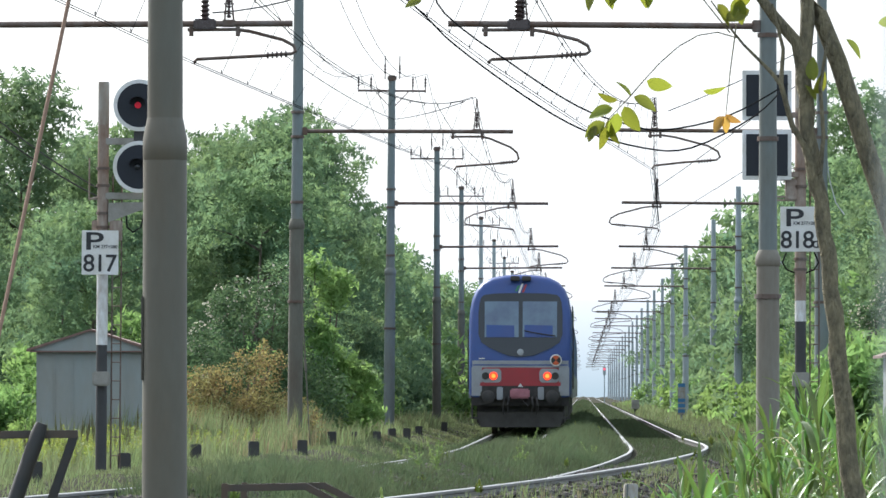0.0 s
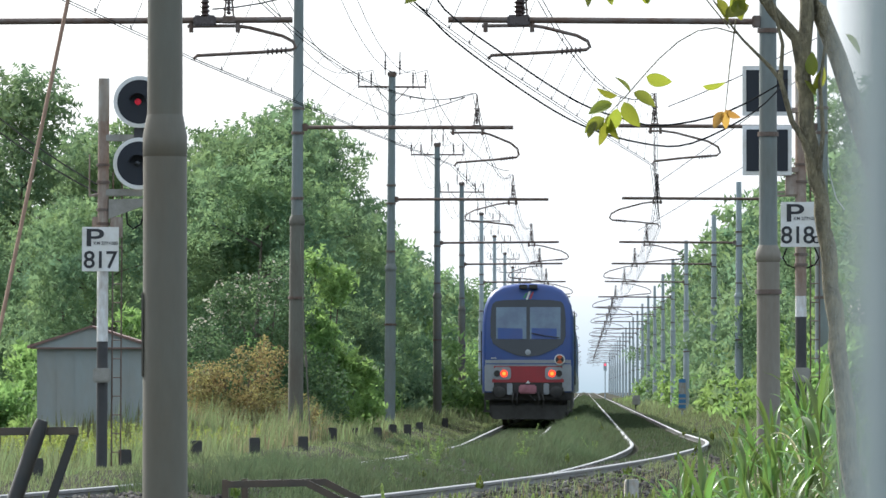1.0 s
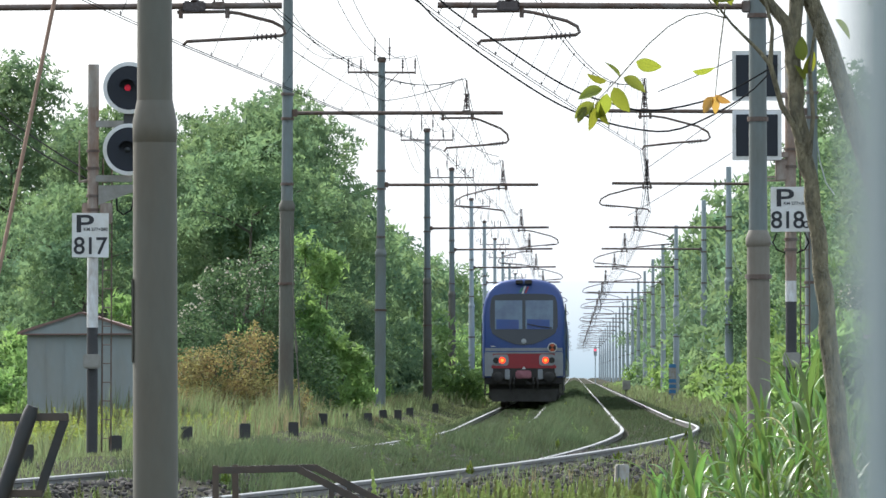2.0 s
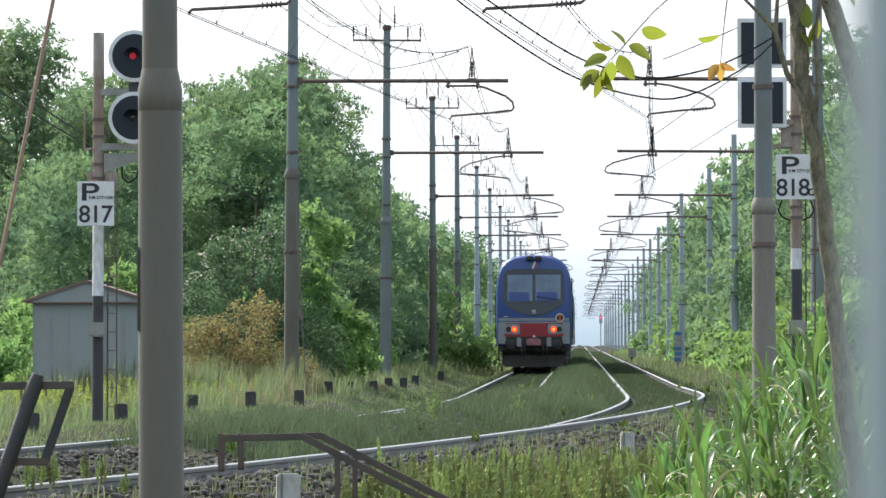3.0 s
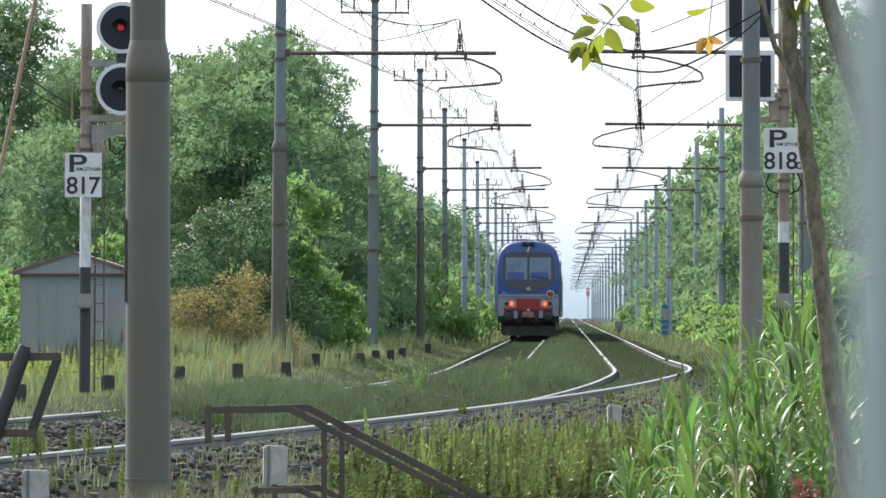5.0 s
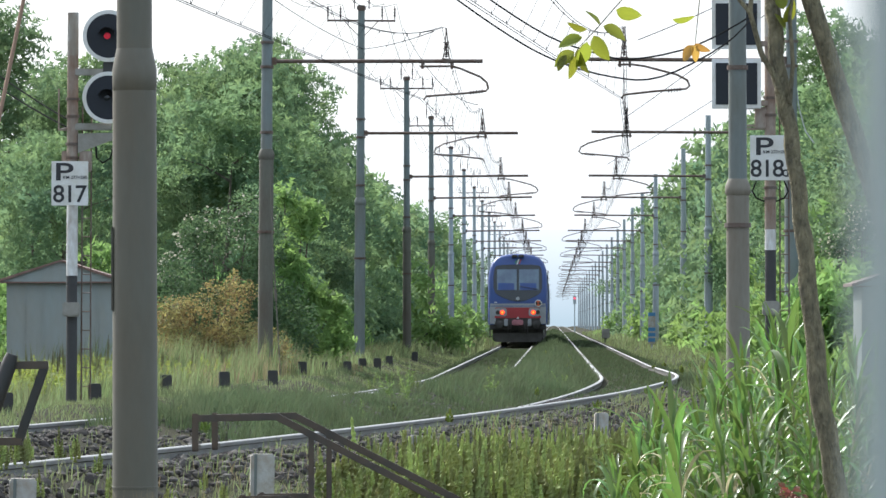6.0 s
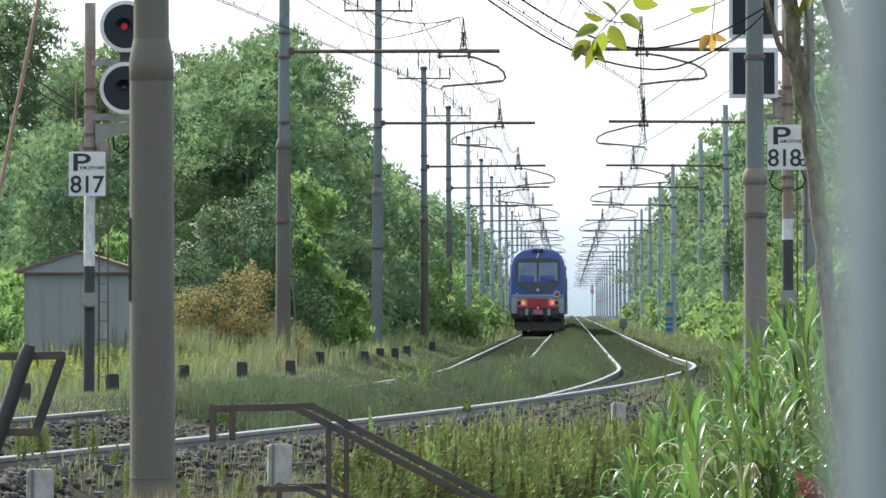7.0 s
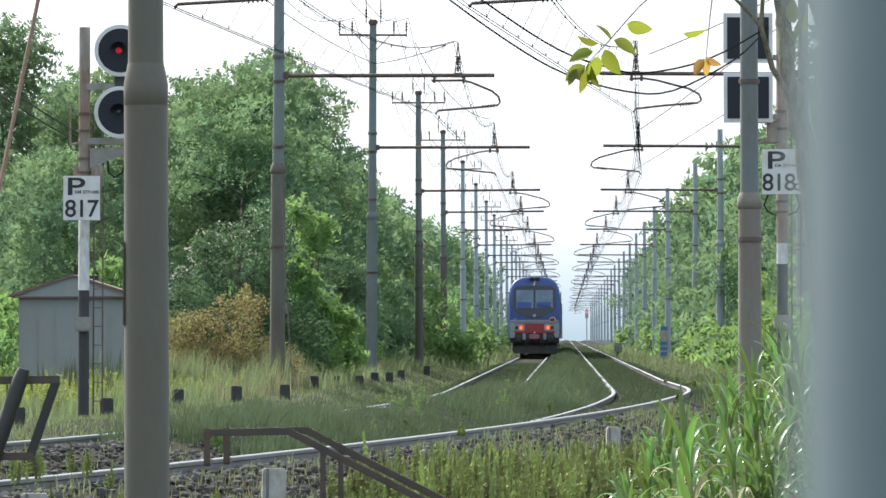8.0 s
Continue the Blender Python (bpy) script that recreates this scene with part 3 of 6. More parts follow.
def train():
    root = thing("train", pose(1.66, 193.0, 0), "blue grey and red double-deck train with lit tail lamps", "train")
    # the tail car's body: sides and roof behind the end wall
    bm = loft(bmesh.new(), [(0.75, 1.0, 1.0), (2.2, 1.0, 1.0), (25.5, 1.0, 1.0)])
    part("car_body", bm, BLUE, root, smooth=True)
    # the end: rounded towards its edges, leaning back above the waist
    half = car_section()
    loop = half + [(-x, z) for x, z in half[-2::-1]]
    bm = bmesh.new()
    rings = []
    for depth, w in ((0.8, 1.0), (0.35, 0.995), (0.12, 0.975), (0.03, 0.945), (0.0, 0.90)):
        ring = []
        for x, z in loop:
            zz = 1.02 + (z - 1.02) * (0.4 + 0.6 * w if z > 3 else 1.0)
            lean = nose_y(zz) * (1 - depth / 0.8)
            ring.append(bm.verts.new((x * w, depth + lean, zz)))
        rings.append(ring)
    n = len(loop)
    for a, b in zip(rings, rings[1:]):
        for i in range(n):
            bm.faces.new((a[i], a[(i + 1) % n], b[(i + 1) % n], b[i]))
    # end wall in bands so that it can lean
    last = rings[-1]
    for i in range(len(half) - 1):
        j, k = n - 1 - i, n - 2 - i
        if i + 1 < k:
            bm.faces.new((last[i], last[i + 1], last[k], last[j]))
        else:
            bm.faces.new((last[i], last[i + 1], last[j]))
    end = part("end_cab", bm, BLUE, root, smooth=True)
    # roof hatch, a notch with two flaps
    bm = bmesh.new()
    for x in (-0.15, 0.16):
        box(bm, (x, 0.40, 4.27), (0.25, 0.25, 0.13), 0.02)
    part("roof_hatch", bm, GRIME, root)
    # windscreen mask, pointed below
    top = [(1.08, 3.74), (1.0, 3.82), (0.7, 3.86), (0, 3.875)]
    low = [(0.0, 2.12), (0.35, 2.16), (0.62, 2.27), (0.86, 2.38), (1.07, 2.52), (1.15, 2.75), (1.15, 3.3), (1.12, 3.62)]
    ring = low + top
    bm = bmesh.new()
    zs = sorted({z for _, z in ring})
    wid = lambda z: np.interp(z, [p[1] for p in ring], [p[0] for p in ring])
    for za, zb in zip(zs, zs[1:]):
        a, b = max(float(wid(za)), 0.01), max(float(wid(zb)), 0.01)
        plate(bm, [(a, za), (b, zb), (-b, zb), (-a, za)], -0.022, 0.03)
    bmesh.ops.remove_doubles(bm, verts=bm.verts[:], dist=0.0005)
    mask = part("windscreen", leaned(bm), DARK_GLASS, root, "black-edged windscreen pointed below")
    for x0, x1 in ((-0.98, -0.05), (0.06, 1.0)):
        bm = bmesh.new()
        zs = np.linspace(2.66, 3.64, 5)
        for za, zb in zip(zs, zs[1:]):
            plate(bm, [(x0, za), (x1, za), (x1, zb), (x0, zb)], -0.03, -0.02)
        bmesh.ops.remove_doubles(bm, verts=bm.verts[:], dist=0.0005)
        pane = part("pane", leaned(bm), PANE, mask, "bluish reflecting pane")
        bm = plate(bmesh.new(), [(x0 + 0.05, 2.66), (x1 - 0.12, 2.66), (x1 - 0.12, 2.98), (x0 + 0.05, 3.0)], -0.034, -0.031)
        part("dashboard", leaned(bm), BLUE, mask, "blue seat backs behind the pane")
    part("wiper", leaned(pipe(bmesh.new(), [(0.95, -0.05, 2.70), (0.5, -0.06, 2.76), (0.1, -0.05, 2.84)], 0.014, 6)), BLACK, mask)
    # waist: grey band, red band, grey corners
    part("grey_band", leaned(front_band(1.83, 2.02, 0.10, -0.024, 0.03), 0.0), TRAIN_GREY, root, "pale grey waist band")
    part("blue_line", leaned(front_band(1.885, 1.915, 0.12, -0.03, -0.024), 0.0), BLUE, root)
    part("red_band", leaned(front_band(1.37, 1.83, 0.05, -0.02, 0.03, 1.08), 0.0), TRAIN_RED, root, "red band between the tail lamps")
    part("red_sill", leaned(front_band(1.33, 1.425, 0.05, -0.056, -0.02, 1.1), 0.0), TRAIN_RED, root, "red strip running under the lamp pods")
    for s in (-1, 1):
        bm = plate(bmesh.new(), [(1.05 * s, 1.06), (1.335 * s, 1.06), (1.335 * s, 1.84), (1.05 * s, 1.84)], -0.026, 0.05)
        part("grey_corner", bm, TRAIN_GREY, root)
        bm = plate(bmesh.new(), rounded(*sorted((0.52 * s, 1.06 * s)), 1.42, 1.80, 0.10), -0.05, 0.0)
        pod = part("lamp_pod", bm, TRAIN_GREY, root)
        part("dark_lamp", disc(bmesh.new(), 0.95 * s, 1.60, 0.10, -0.07, -0.045), BLACK, pod, "unlit lamp")
        part("tail_lamp", disc(bmesh.new(), 0.735 * s, 1.60, 0.112, -0.075, -0.045), TAIL_LIGHT, pod, "lit red tail lamp")
        part("bulb", disc(bmesh.new(), 0.735 * s, 1.60, 0.055, -0.082, -0.07), TAIL_CORE, pod)
        # buffer
        bm = lathe(bmesh.new(), [(0.10, 0.0), (0.10, -0.3), (0.07, -0.32), (0.07, -0.42), (0.17, -0.43), (0.18, -0.46), (0.15, -0.48)], (0.87 * s, 0.05, 1.03), Matrix.Rotation(radians(-90), 4, "X"), 20)
        part("buffer", bm, BLACK, root, smooth=True)
        for x, z0, z1 in ((0.45, 0.55, 1.02), (0.32, 0.62, 1.02)):
            part("brake_hose", pipe(bmesh.new(), [(x * s, -0.05, z1), (x * s, -0.22, z1 - 0.1), ((x + 0.03) * s, -0.24, (z0 + z1) / 2), (x * s, -0.12, z0)], 0.028, 7), BLACK, root)
        part("step", box(bmesh.new(), (1.22 * s, 0.25, 0.45), (0.3, 0.3, 0.05), 0.01), GRIME, root)
        part("step_hanger", box(bmesh.new(), (1.32 * s, 0.25, 0.75), (0.05, 0.25, 0.62), 0.01), GRIME, root)
        bm = rod(bmesh.new(), (1.44 * s, 0.9, 1.25), (1.44 * s, 0.9, 2.9), 0.02, seg=6)
        part("grab_rail", bm, GRIME, root)
        # side skin in blue with grey skirt, windows in two decks
        part("skirt", box(bmesh.new(), (1.405 * s, 13.0, 1.35), (0.05, 24.0, 0.72), 0.01), TRAIN_GREY, root)
        for k in range(9):
            for z in (1.95, 3.2):
                part("side_window", box(bmesh.new(), (1.412 * s, 4.0 + 2.3 * k, z), (0.03, 1.6, 0.72), 0.01), DARK_GLASS, root)
    # underframe
    bm = bmesh.new()
    box(bm, (0, 0.35, 0.93), (2.62, 0.55, 0.30), 0.03)
    box(bm, (0, 0.6, 0.62), (2.1, 0.4, 0.5), 0.03)
    for x in (-1.0, -0.62, 0.62, 1.0):
        box(bm, (x, 0.08, 1.12), (0.24, 0.2, 0.34), 0.02)
    part("buffer_beam", bm, BLACK, root)
    bm = bmesh.new()
    plate(bm, [(-1.2, 0.62), (-1.08, 0.2), (1.08, 0.2), (1.2, 0.62)], 0.12, 0.17)
    part("rail_guard", bm, GRIME, root)
    part("underfloor", box(bmesh.new(), (0, 13, 0.62), (2.4, 24.0, 0.75), 0.05), BLACK, root)
    for y in (2.9, 5.3, 20.0, 22.4):
        for s in (-1, 1):
            bm = lathe(bmesh.new(), [(0.1, -0.07), (0.45, -0.07), (0.46, 0.0), (0.48, 0.05), (0.46, 0.07), (0.1, 0.07)], (0.75 * s, y, 0.46), Matrix.Rotation(radians(90), 4, "Y"), 24)
            part("wheel", bm, GRIME, root, smooth=True)
    part("apron", plate(bmesh.new(), [(-1.05, 0.98), (1.05, 0.98), (1.05, 1.375), (-1.05, 1.375)], -0.024, 0.05), BLACK, root, "black apron under the red band")
    for s in (-1, 1):
        for x, z0, z1 in ((0.56, 0.95, 1.30), (1.0, 1.0, 1.18)):
            part("apron_bracket", box(bmesh.new(), (x * s, -0.05, (z0 + z1) / 2), (0.17, 0.08, z1 - z0), 0.02), TRAIN_GREY if x < 0.9 else GRIME, root)
    # coupler with its faded cover
    hook = part("coupler", box(bmesh.new(), (0, -0.1, 1.02), (0.24, 0.4, 0.2), 0.03), BLACK, root)
    part("coupler_cover", box(bmesh.new(), (-0.01, -0.34, 1.12), (0.54, 0.12, 0.27), 0.04), COUPLER_PINK, hook, "faded pink connector box")
    part("coupler_cap", lathe(bmesh.new(), [(0.03, -0.06), (0.1, -0.05), (0.12, 0), (0.02, 0.02)], (-0.12, -0.41, 1.14), Matrix.Rotation(radians(90), 4, "X"), 16), COUPLER_PINK, hook)
    part("hose_loop", pipe(bmesh.new(), [(0.0, -0.2, 0.98), (0.1, -0.3, 0.88), (0.22, -0.26, 0.78)], 0.025, 6), BLACK, hook)
    bm = plate(bmesh.new(), [(-0.07, 1.30), (0.07, 1.30), (0, 1.40)], -0.05, -0.03)
    part("marker", bm, WHITE, root)
    # centre lamp, emblem, marking, tail disc
    bm = lathe(bmesh.new(), [(0.03, -0.04), (0.085, -0.03), (0.09, 0.02), (0.05, 0.03)], (0, 0.0, 2.25), Matrix.Rotation(radians(90), 4, "X"), 20)
    part("centre_lamp", leaned(bm, 0.03), TRAIN_GREY, root, smooth=True)
    for x, mat, h in ((-0.10, GREEN, 0.16), (-0.01, WHITE, 0.26), (0.09, TRAIN_RED, 0.22)):
        bm = plate(bmesh.new(), [(x - 0.06, 4.0 - h / 2), (x - 0.0, 4.0 - h / 2), (x + 0.09, 4.0 + h / 2), (x + 0.03, 4.0 + h / 2)], -0.015, 0.02)
        part("emblem_stripe", leaned(bm), mat, root)
    part("marking", leaned(plate(bmesh.new(), [(-1.13, 2.065), (-0.97, 2.065), (-0.97, 2.09), (-1.13, 2.09)], -0.015, 0.02)), WHITE, root)
    tail = part("tail_disc", disc(bmesh.new(), 0.97, 2.03, 0.165, -0.09, -0.03, 28), WHITE, root, "white-rimmed round tail board with orange quarters")
    part("tail_disc_face", disc(bmesh.new(), 0.97, 2.03, 0.13, -0.1, -0.089, 28), BLACK, tail)
    for a0 in (45, 225):
        out = [(0.97, 2.03)] + [(0.97 + 0.128 * math.cos(radians(a0 + 15 * i)), 2.03 + 0.128 * math.sin(radians(a0 + 15 * i))) for i in range(7)]
        part("reflector", plate(bmesh.new(), out, -0.106, -0.099), ORANGE, tail)
    # the coaches ahead of it
    for k in range(1, 5):
        y0 = 26.4 * k
        coach = part("coach_body", loft(bmesh.new(), [(y0, 0.98, 1.0), (y0 + 0.2, 1.0, 1.0), (y0 + 25.2, 1.0, 1.0), (y0 + 25.4, 0.98, 1.0)]), BLUE, root, smooth=True)
        part("underfloor", box(bmesh.new(), (0, y0 + 12.7, 0.62), (2.4, 24.0, 0.75), 0.05), BLACK, coach)
        for s in (-1, 1):
            part("skirt", box(bmesh.new(), (1.405 * s, y0 + 12.7, 1.35), (0.05, 24.0, 0.72), 0.01), TRAIN_GREY, coach)
    return root


TRAIN = train()


# ---------------------------------------------------------------- trees
def leaf_quads(centres, size, droop=0.3, aspect=0.45):
    """Leaves as small bent blades of four corners round the given centres, turned at random."""
    n = len(centres)
    a = rng.uniform(0, 2 * math.pi, n)
    tilt = rng.normal(-droop, 0.5, n)
    d = np.stack([np.cos(a) * np.cos(tilt), np.sin(a) * np.cos(tilt), np.sin(tilt)], -1)
    w = np.cross(d, rng.normal(size=(n, 3)))
    w /= np.linalg.norm(w, axis=1, keepdims=True) + 1e-9
    s = (size * rng.uniform(0.6, 1.35, n))[:, None]
    c = centres
    v = np.stack([c - d * s * 0.5, c + w * s * aspect * 0.5, c + d * s * 0.5, c - w * s * aspect * 0.5], 1).reshape(-1, 3)
    f = np.arange(4 * n).reshape(-1, 4)
    return v, f


def crown_points(blobs, n, r_soft=0.28):
    """Points in clumps: most near the shell of each blob (x, y, z, radius, flatness), fewer within."""
    pts = []
    vol = np.array([b[3] ** 2 for b in blobs])
    for b, k in zip(blobs, (n * vol / vol.sum()).astype(int)):
        u = rng.normal(size=(k, 3))
        u /= np.linalg.norm(u, axis=1, keepdims=True)
        r = b[3] * (1 - np.abs(rng.normal(0, r_soft, k)))
        pts.append(np.array(b[:3]) + u * r[:, None] * np.array([1, 1, b[4]]))
    return np.concatenate(pts)


def sprays(blobs, n, leaflet, seed, r_soft=0.3, length=0.55, pairs=4):
    """Feathered sprays that grow outwards from clumps: pairs of leaflets on either side of a drooping rib, each a small triangle."""
    r = np.random.default_rng(seed)
    vol = np.array([b[3] ** 2 for b in blobs])
    P, D = [], []
    for b, k in zip(blobs, np.maximum(n * vol / vol.sum(), 1).astype(int)):
        u = r.normal(size=(k, 3))
        u /= np.linalg.norm(u, axis=1, keepdims=True)
        q = b[3] * (1 - np.abs(r.normal(0, r_soft, k)))
        P.append(np.array(b[:3]) + u * q[:, None] * np.array([1, 1, b[4]]))
        D.append(u + r.normal(0, 0.45, (k, 3)) - np.array([0, 0, 0.25]))
    P, D = np.concatenate(P), np.concatenate(D)
    keep = P[:, 2] > 0.1
    P, D = P[keep], D[keep]
    D /= np.linalg.norm(D, axis=1, keepdims=True)
    S = np.cross(D, r.normal(size=D.shape))
    S /= np.linalg.norm(S, axis=1, keepdims=True) + 1e-9
    L = length * r.uniform(0.6, 1.3, len(P))[:, None]
    tris = []
    for k in range(pairs):
        t = (k + 0.6) / pairs
        root = P + D * L * (t - 0.4) - np.array([0, 0, 0.18]) * L * t * t
        for side in (-1, 1):
            tip = root + (S * side * 0.85 + D * 0.5 + r.normal(0, 0.25, P.shape)) * leaflet
            wide = D * leaflet * 0.55
            tris.append(np.stack([root - wide * 0.3, root + wide * 0.9, tip], 1))
    v = np.stack(tris, 1).reshape(-1, 3)
    return v, np.arange(len(v)).reshape(-1, 3)


def tree_parts(height, spread, n_leaf, leaf, seed, low=0.25):
    """A trunk with limbs, and clumps at the limbs' ends."""
    r = np.random.default_rng(seed)
    bm = bmesh.new()
    lean = r.normal(0, 0.03, 2)
    top = Vector((lean[0] * height, lean[1] * height, height * 0.72))
    base_r = 0.012 * height
    pipe(bm, [(0, 0, -0.3), (lean[0] * height * 0.2, 0, height * 0.2), top * 0.6, top], [base_r * 1.2, base_r * 0.85, base_r * 0.6, base_r * 0.2], 8)
    blobs = []
    for i in range(15):
        z = height * r.uniform(low, 0.72)
        a = r.uniform(0, 2 * math.pi)
        out = spread * r.uniform(0.35, 0.95) * (1.15 - 0.5 * z / height)
        s = top * (z / top.z)
        e = s + Vector((math.cos(a) * out, math.sin(a) * out, height * r.uniform(0.05, 0.16)))
        pipe(bm, [s, (s + e) / 2 + Vector((0, 0, 0.15)), e], [base_r * 0.4, base_r * 0.25, base_r * 0.08], 5)
        blobs.append((e.x, e.y, e.z, spread * r.uniform(0.28, 0.5), r.uniform(0.6, 0.85)))
    for i in range(7):
        a, q = r.uniform(0, 6.28), spread * r.uniform(0, 0.45)
        blobs.append((top.x + q * math.cos(a), top.y + q * math.sin(a), height * r.uniform(0.7, 0.93), spread * r.uniform(0.22, 0.38), r.uniform(0.7, 1.0)))
    # ragged tips beyond the clumps
    for i in range(26):
        b = blobs[r.integers(len(blobs))]
        u = r.normal(size=3)
        u /= np.linalg.norm(u)
        q = np.array(b[:3]) + u * b[3] * np.array([1, 1, b[4]]) * 1.05
        blobs.append((q[0], q[1], q[2], b[3] * 0.28, 0.8))
    return bm, sprays(blobs, n_leaf // 8, leaf, seed + 500, 0.3, leaf * 3.6)


def tree(name, m, height, spread, n_leaf, leaf, seed, mat, label, category="tree", group="", low=0.25):
    root = thing(name, m, label, category, group)
    bm, (v, f) = tree_parts(height, spread, n_leaf, leaf, seed, low)
    part("trunk", bm, BARK, root, smooth=True)
    part("crown", mesh_of("crown", v, f, mat), None, root)
    return root


def woods():
    near = [tree("tree", pose(-17.0 + 3 * i, 214 + 9 * i, -0.3), 11.2 + 0.5 * math.sin(i * 2), 3.6, 28000, 0.142, 20 + i, LEAF,
                 "green leafy locust tree at the edge of the wood", "tree", "trackside wood", 0.05) for i in range(4)]
    far = [tree("tree", pose(-25.0 + 5 * i, 300 + 12 * i, -0.3), 11.0, 3.7, 6600, 0.3, 40 + i, LEAF,
                "hazy green tree in the wood beside the line", "tree", "trackside wood", 0.05) for i in range(2)]
    r = random.Random(5)
    spots = []
    for row, off in ((0, -8.2), (1, -12.3), (2, -17.0)):
        y = 186.0 + 7 * row if row else 205.0
        while y < (780, 420, 240)[row]:
            spots.append((float(left_track(y)) + off + r.uniform(-1.2, 1.2), y, r.uniform(0.86, 1.02) * (0.80 if y < 222 else 0.88 if y < 268 or row else 0.75 if y < 345 else 0.86)))
            y += r.uniform(7.5, 10.5) * (1 if y < 320 else 2.0)
    spots += [(-5.7, 234, 1.0), (-5.6, 262, 0.98), (-4.0, 290, 0.72), (-6.8, 216, 0.93), (-2.9, 320, 0.70)]
    for row, off in ((0, 7.7), (1, 11.5)):
        y = 150.0 + 8 * row
        while y < (820, 300)[row]:
            spots.append((float(right_track(y)) + off + r.uniform(-0.8, 1.0), y, r.uniform(0.7, 0.88) * (1 + 0.17 * min(max(y - 190, 0) / 160, 1))))
            y += r.uniform(6.5, 9.5) * (1 if y < 320 else 2.0)
    for i, (x, y, s) in enumerate(spots):
        s *= (0.76 if x < -0.054 * y else 0.88) if x < -0.047 * y and y < 270 else 1.0
        full = y < 270 and abs(x) < 0.0655 * y + 3.0 and (x < 0 or x < right_track(y) + 9.2)
        t = copy_thing((near if full else far)[i % (4 if full else 2)], pose(x, y, -0.3, 0, 0, r.uniform(0, 360)))
        t.scale = (s, s, s * r.uniform(0.92, 1.08))


woods()

DARK_LEAF = material("dull_dark_shrub_leaves", (0.085, 0.135, 0.06), 0.65, 0, 0.3, 1.2, 6, 0, (0.055, 0.10, 0.05), 0.8, island=0.45, translucent=0.4, spec=0.08)
BLOSSOM = material("faded_white_blossom", (0.50, 0.48, 0.37), 0.8, 0, 0.2, 3, 20, 0, island=0.5, translucent=0.3)
AUTUMN = material("orange_brown_dry_leaves", (0.25, 0.178, 0.068), 0.8, 0, 0.3, 1.5, 8, 0, (0.15, 0.165, 0.06), 0.9, island=0.9, translucent=0.4)


def shrub(name, m, height, spread, n, leaf, seed, mat, label, dense=1.0, blossom=0):
    """A bush of many stems, leafy down to the ground."""
    r = np.random.default_rng(seed)
    root = thing(name, m, label, "shrub", "trackside shrubs")
    bm, blobs = bmesh.new(), []
    for i in range(int(13 * dense)):
        a, q = r.uniform(0, 6.28), math.sqrt(r.uniform(0, 1))
        z = height * (1 - 0.75 * q * q) * r.uniform(0.45, 0.86)
        e = (spread * q * math.cos(a), spread * q * math.sin(a) * 0.8, z)
        pipe(bm, [(e[0] * 0.1, e[1] * 0.1, -0.2), (e[0] * 0.6, e[1] * 0.6, z * 0.55), e], [0.04, 0.03, 0.01], 5)
        blobs.append((*e, spread * r.uniform(0.26, 0.44), r.uniform(0.7, 1.0)))
        blobs.append((e[0] * 1.05, e[1] * 1.05, z * 0.5, spread * r.uniform(0.26, 0.42), 0.95))
    for i in range(30):
        b = blobs[r.integers(len(blobs))]
        u = r.normal(size=3)
        u /= np.linalg.norm(u)
        q = np.array(b[:3]) + u * b[3]
        blobs.append((q[0], q[1], max(q[2], 0.2), b[3] * 0.3, 0.8))
    tagged(part("stem_tangle", bm, BARK, root), kind="stuff")
    if mat in (LEAF_BRIGHT, LEAF):
        v, f = sprays(blobs, n // 7, leaf * 1.05, seed + 700, 0.42, leaf * 3.2)
    else:
        pts = crown_points(blobs, n, 0.42)
        pts = pts[pts[:, 2] > 0.02]
        v, f = leaf_quads(pts, leaf, aspect=0.5)
    part("foliage", mesh_of("foliage", v, f, mat), None, root)
    if blossom:
        tops = crown_points([b for b in blobs if b[2] > height * 0.52 and b[0] < 0.5], blossom, 0.06)
        v, f = leaf_quads(tops, leaf * 0.6, aspect=0.9)
        part("blossom", mesh_of("blossom", v, f, BLOSSOM), None, root, "faded white flower heads")
    return root


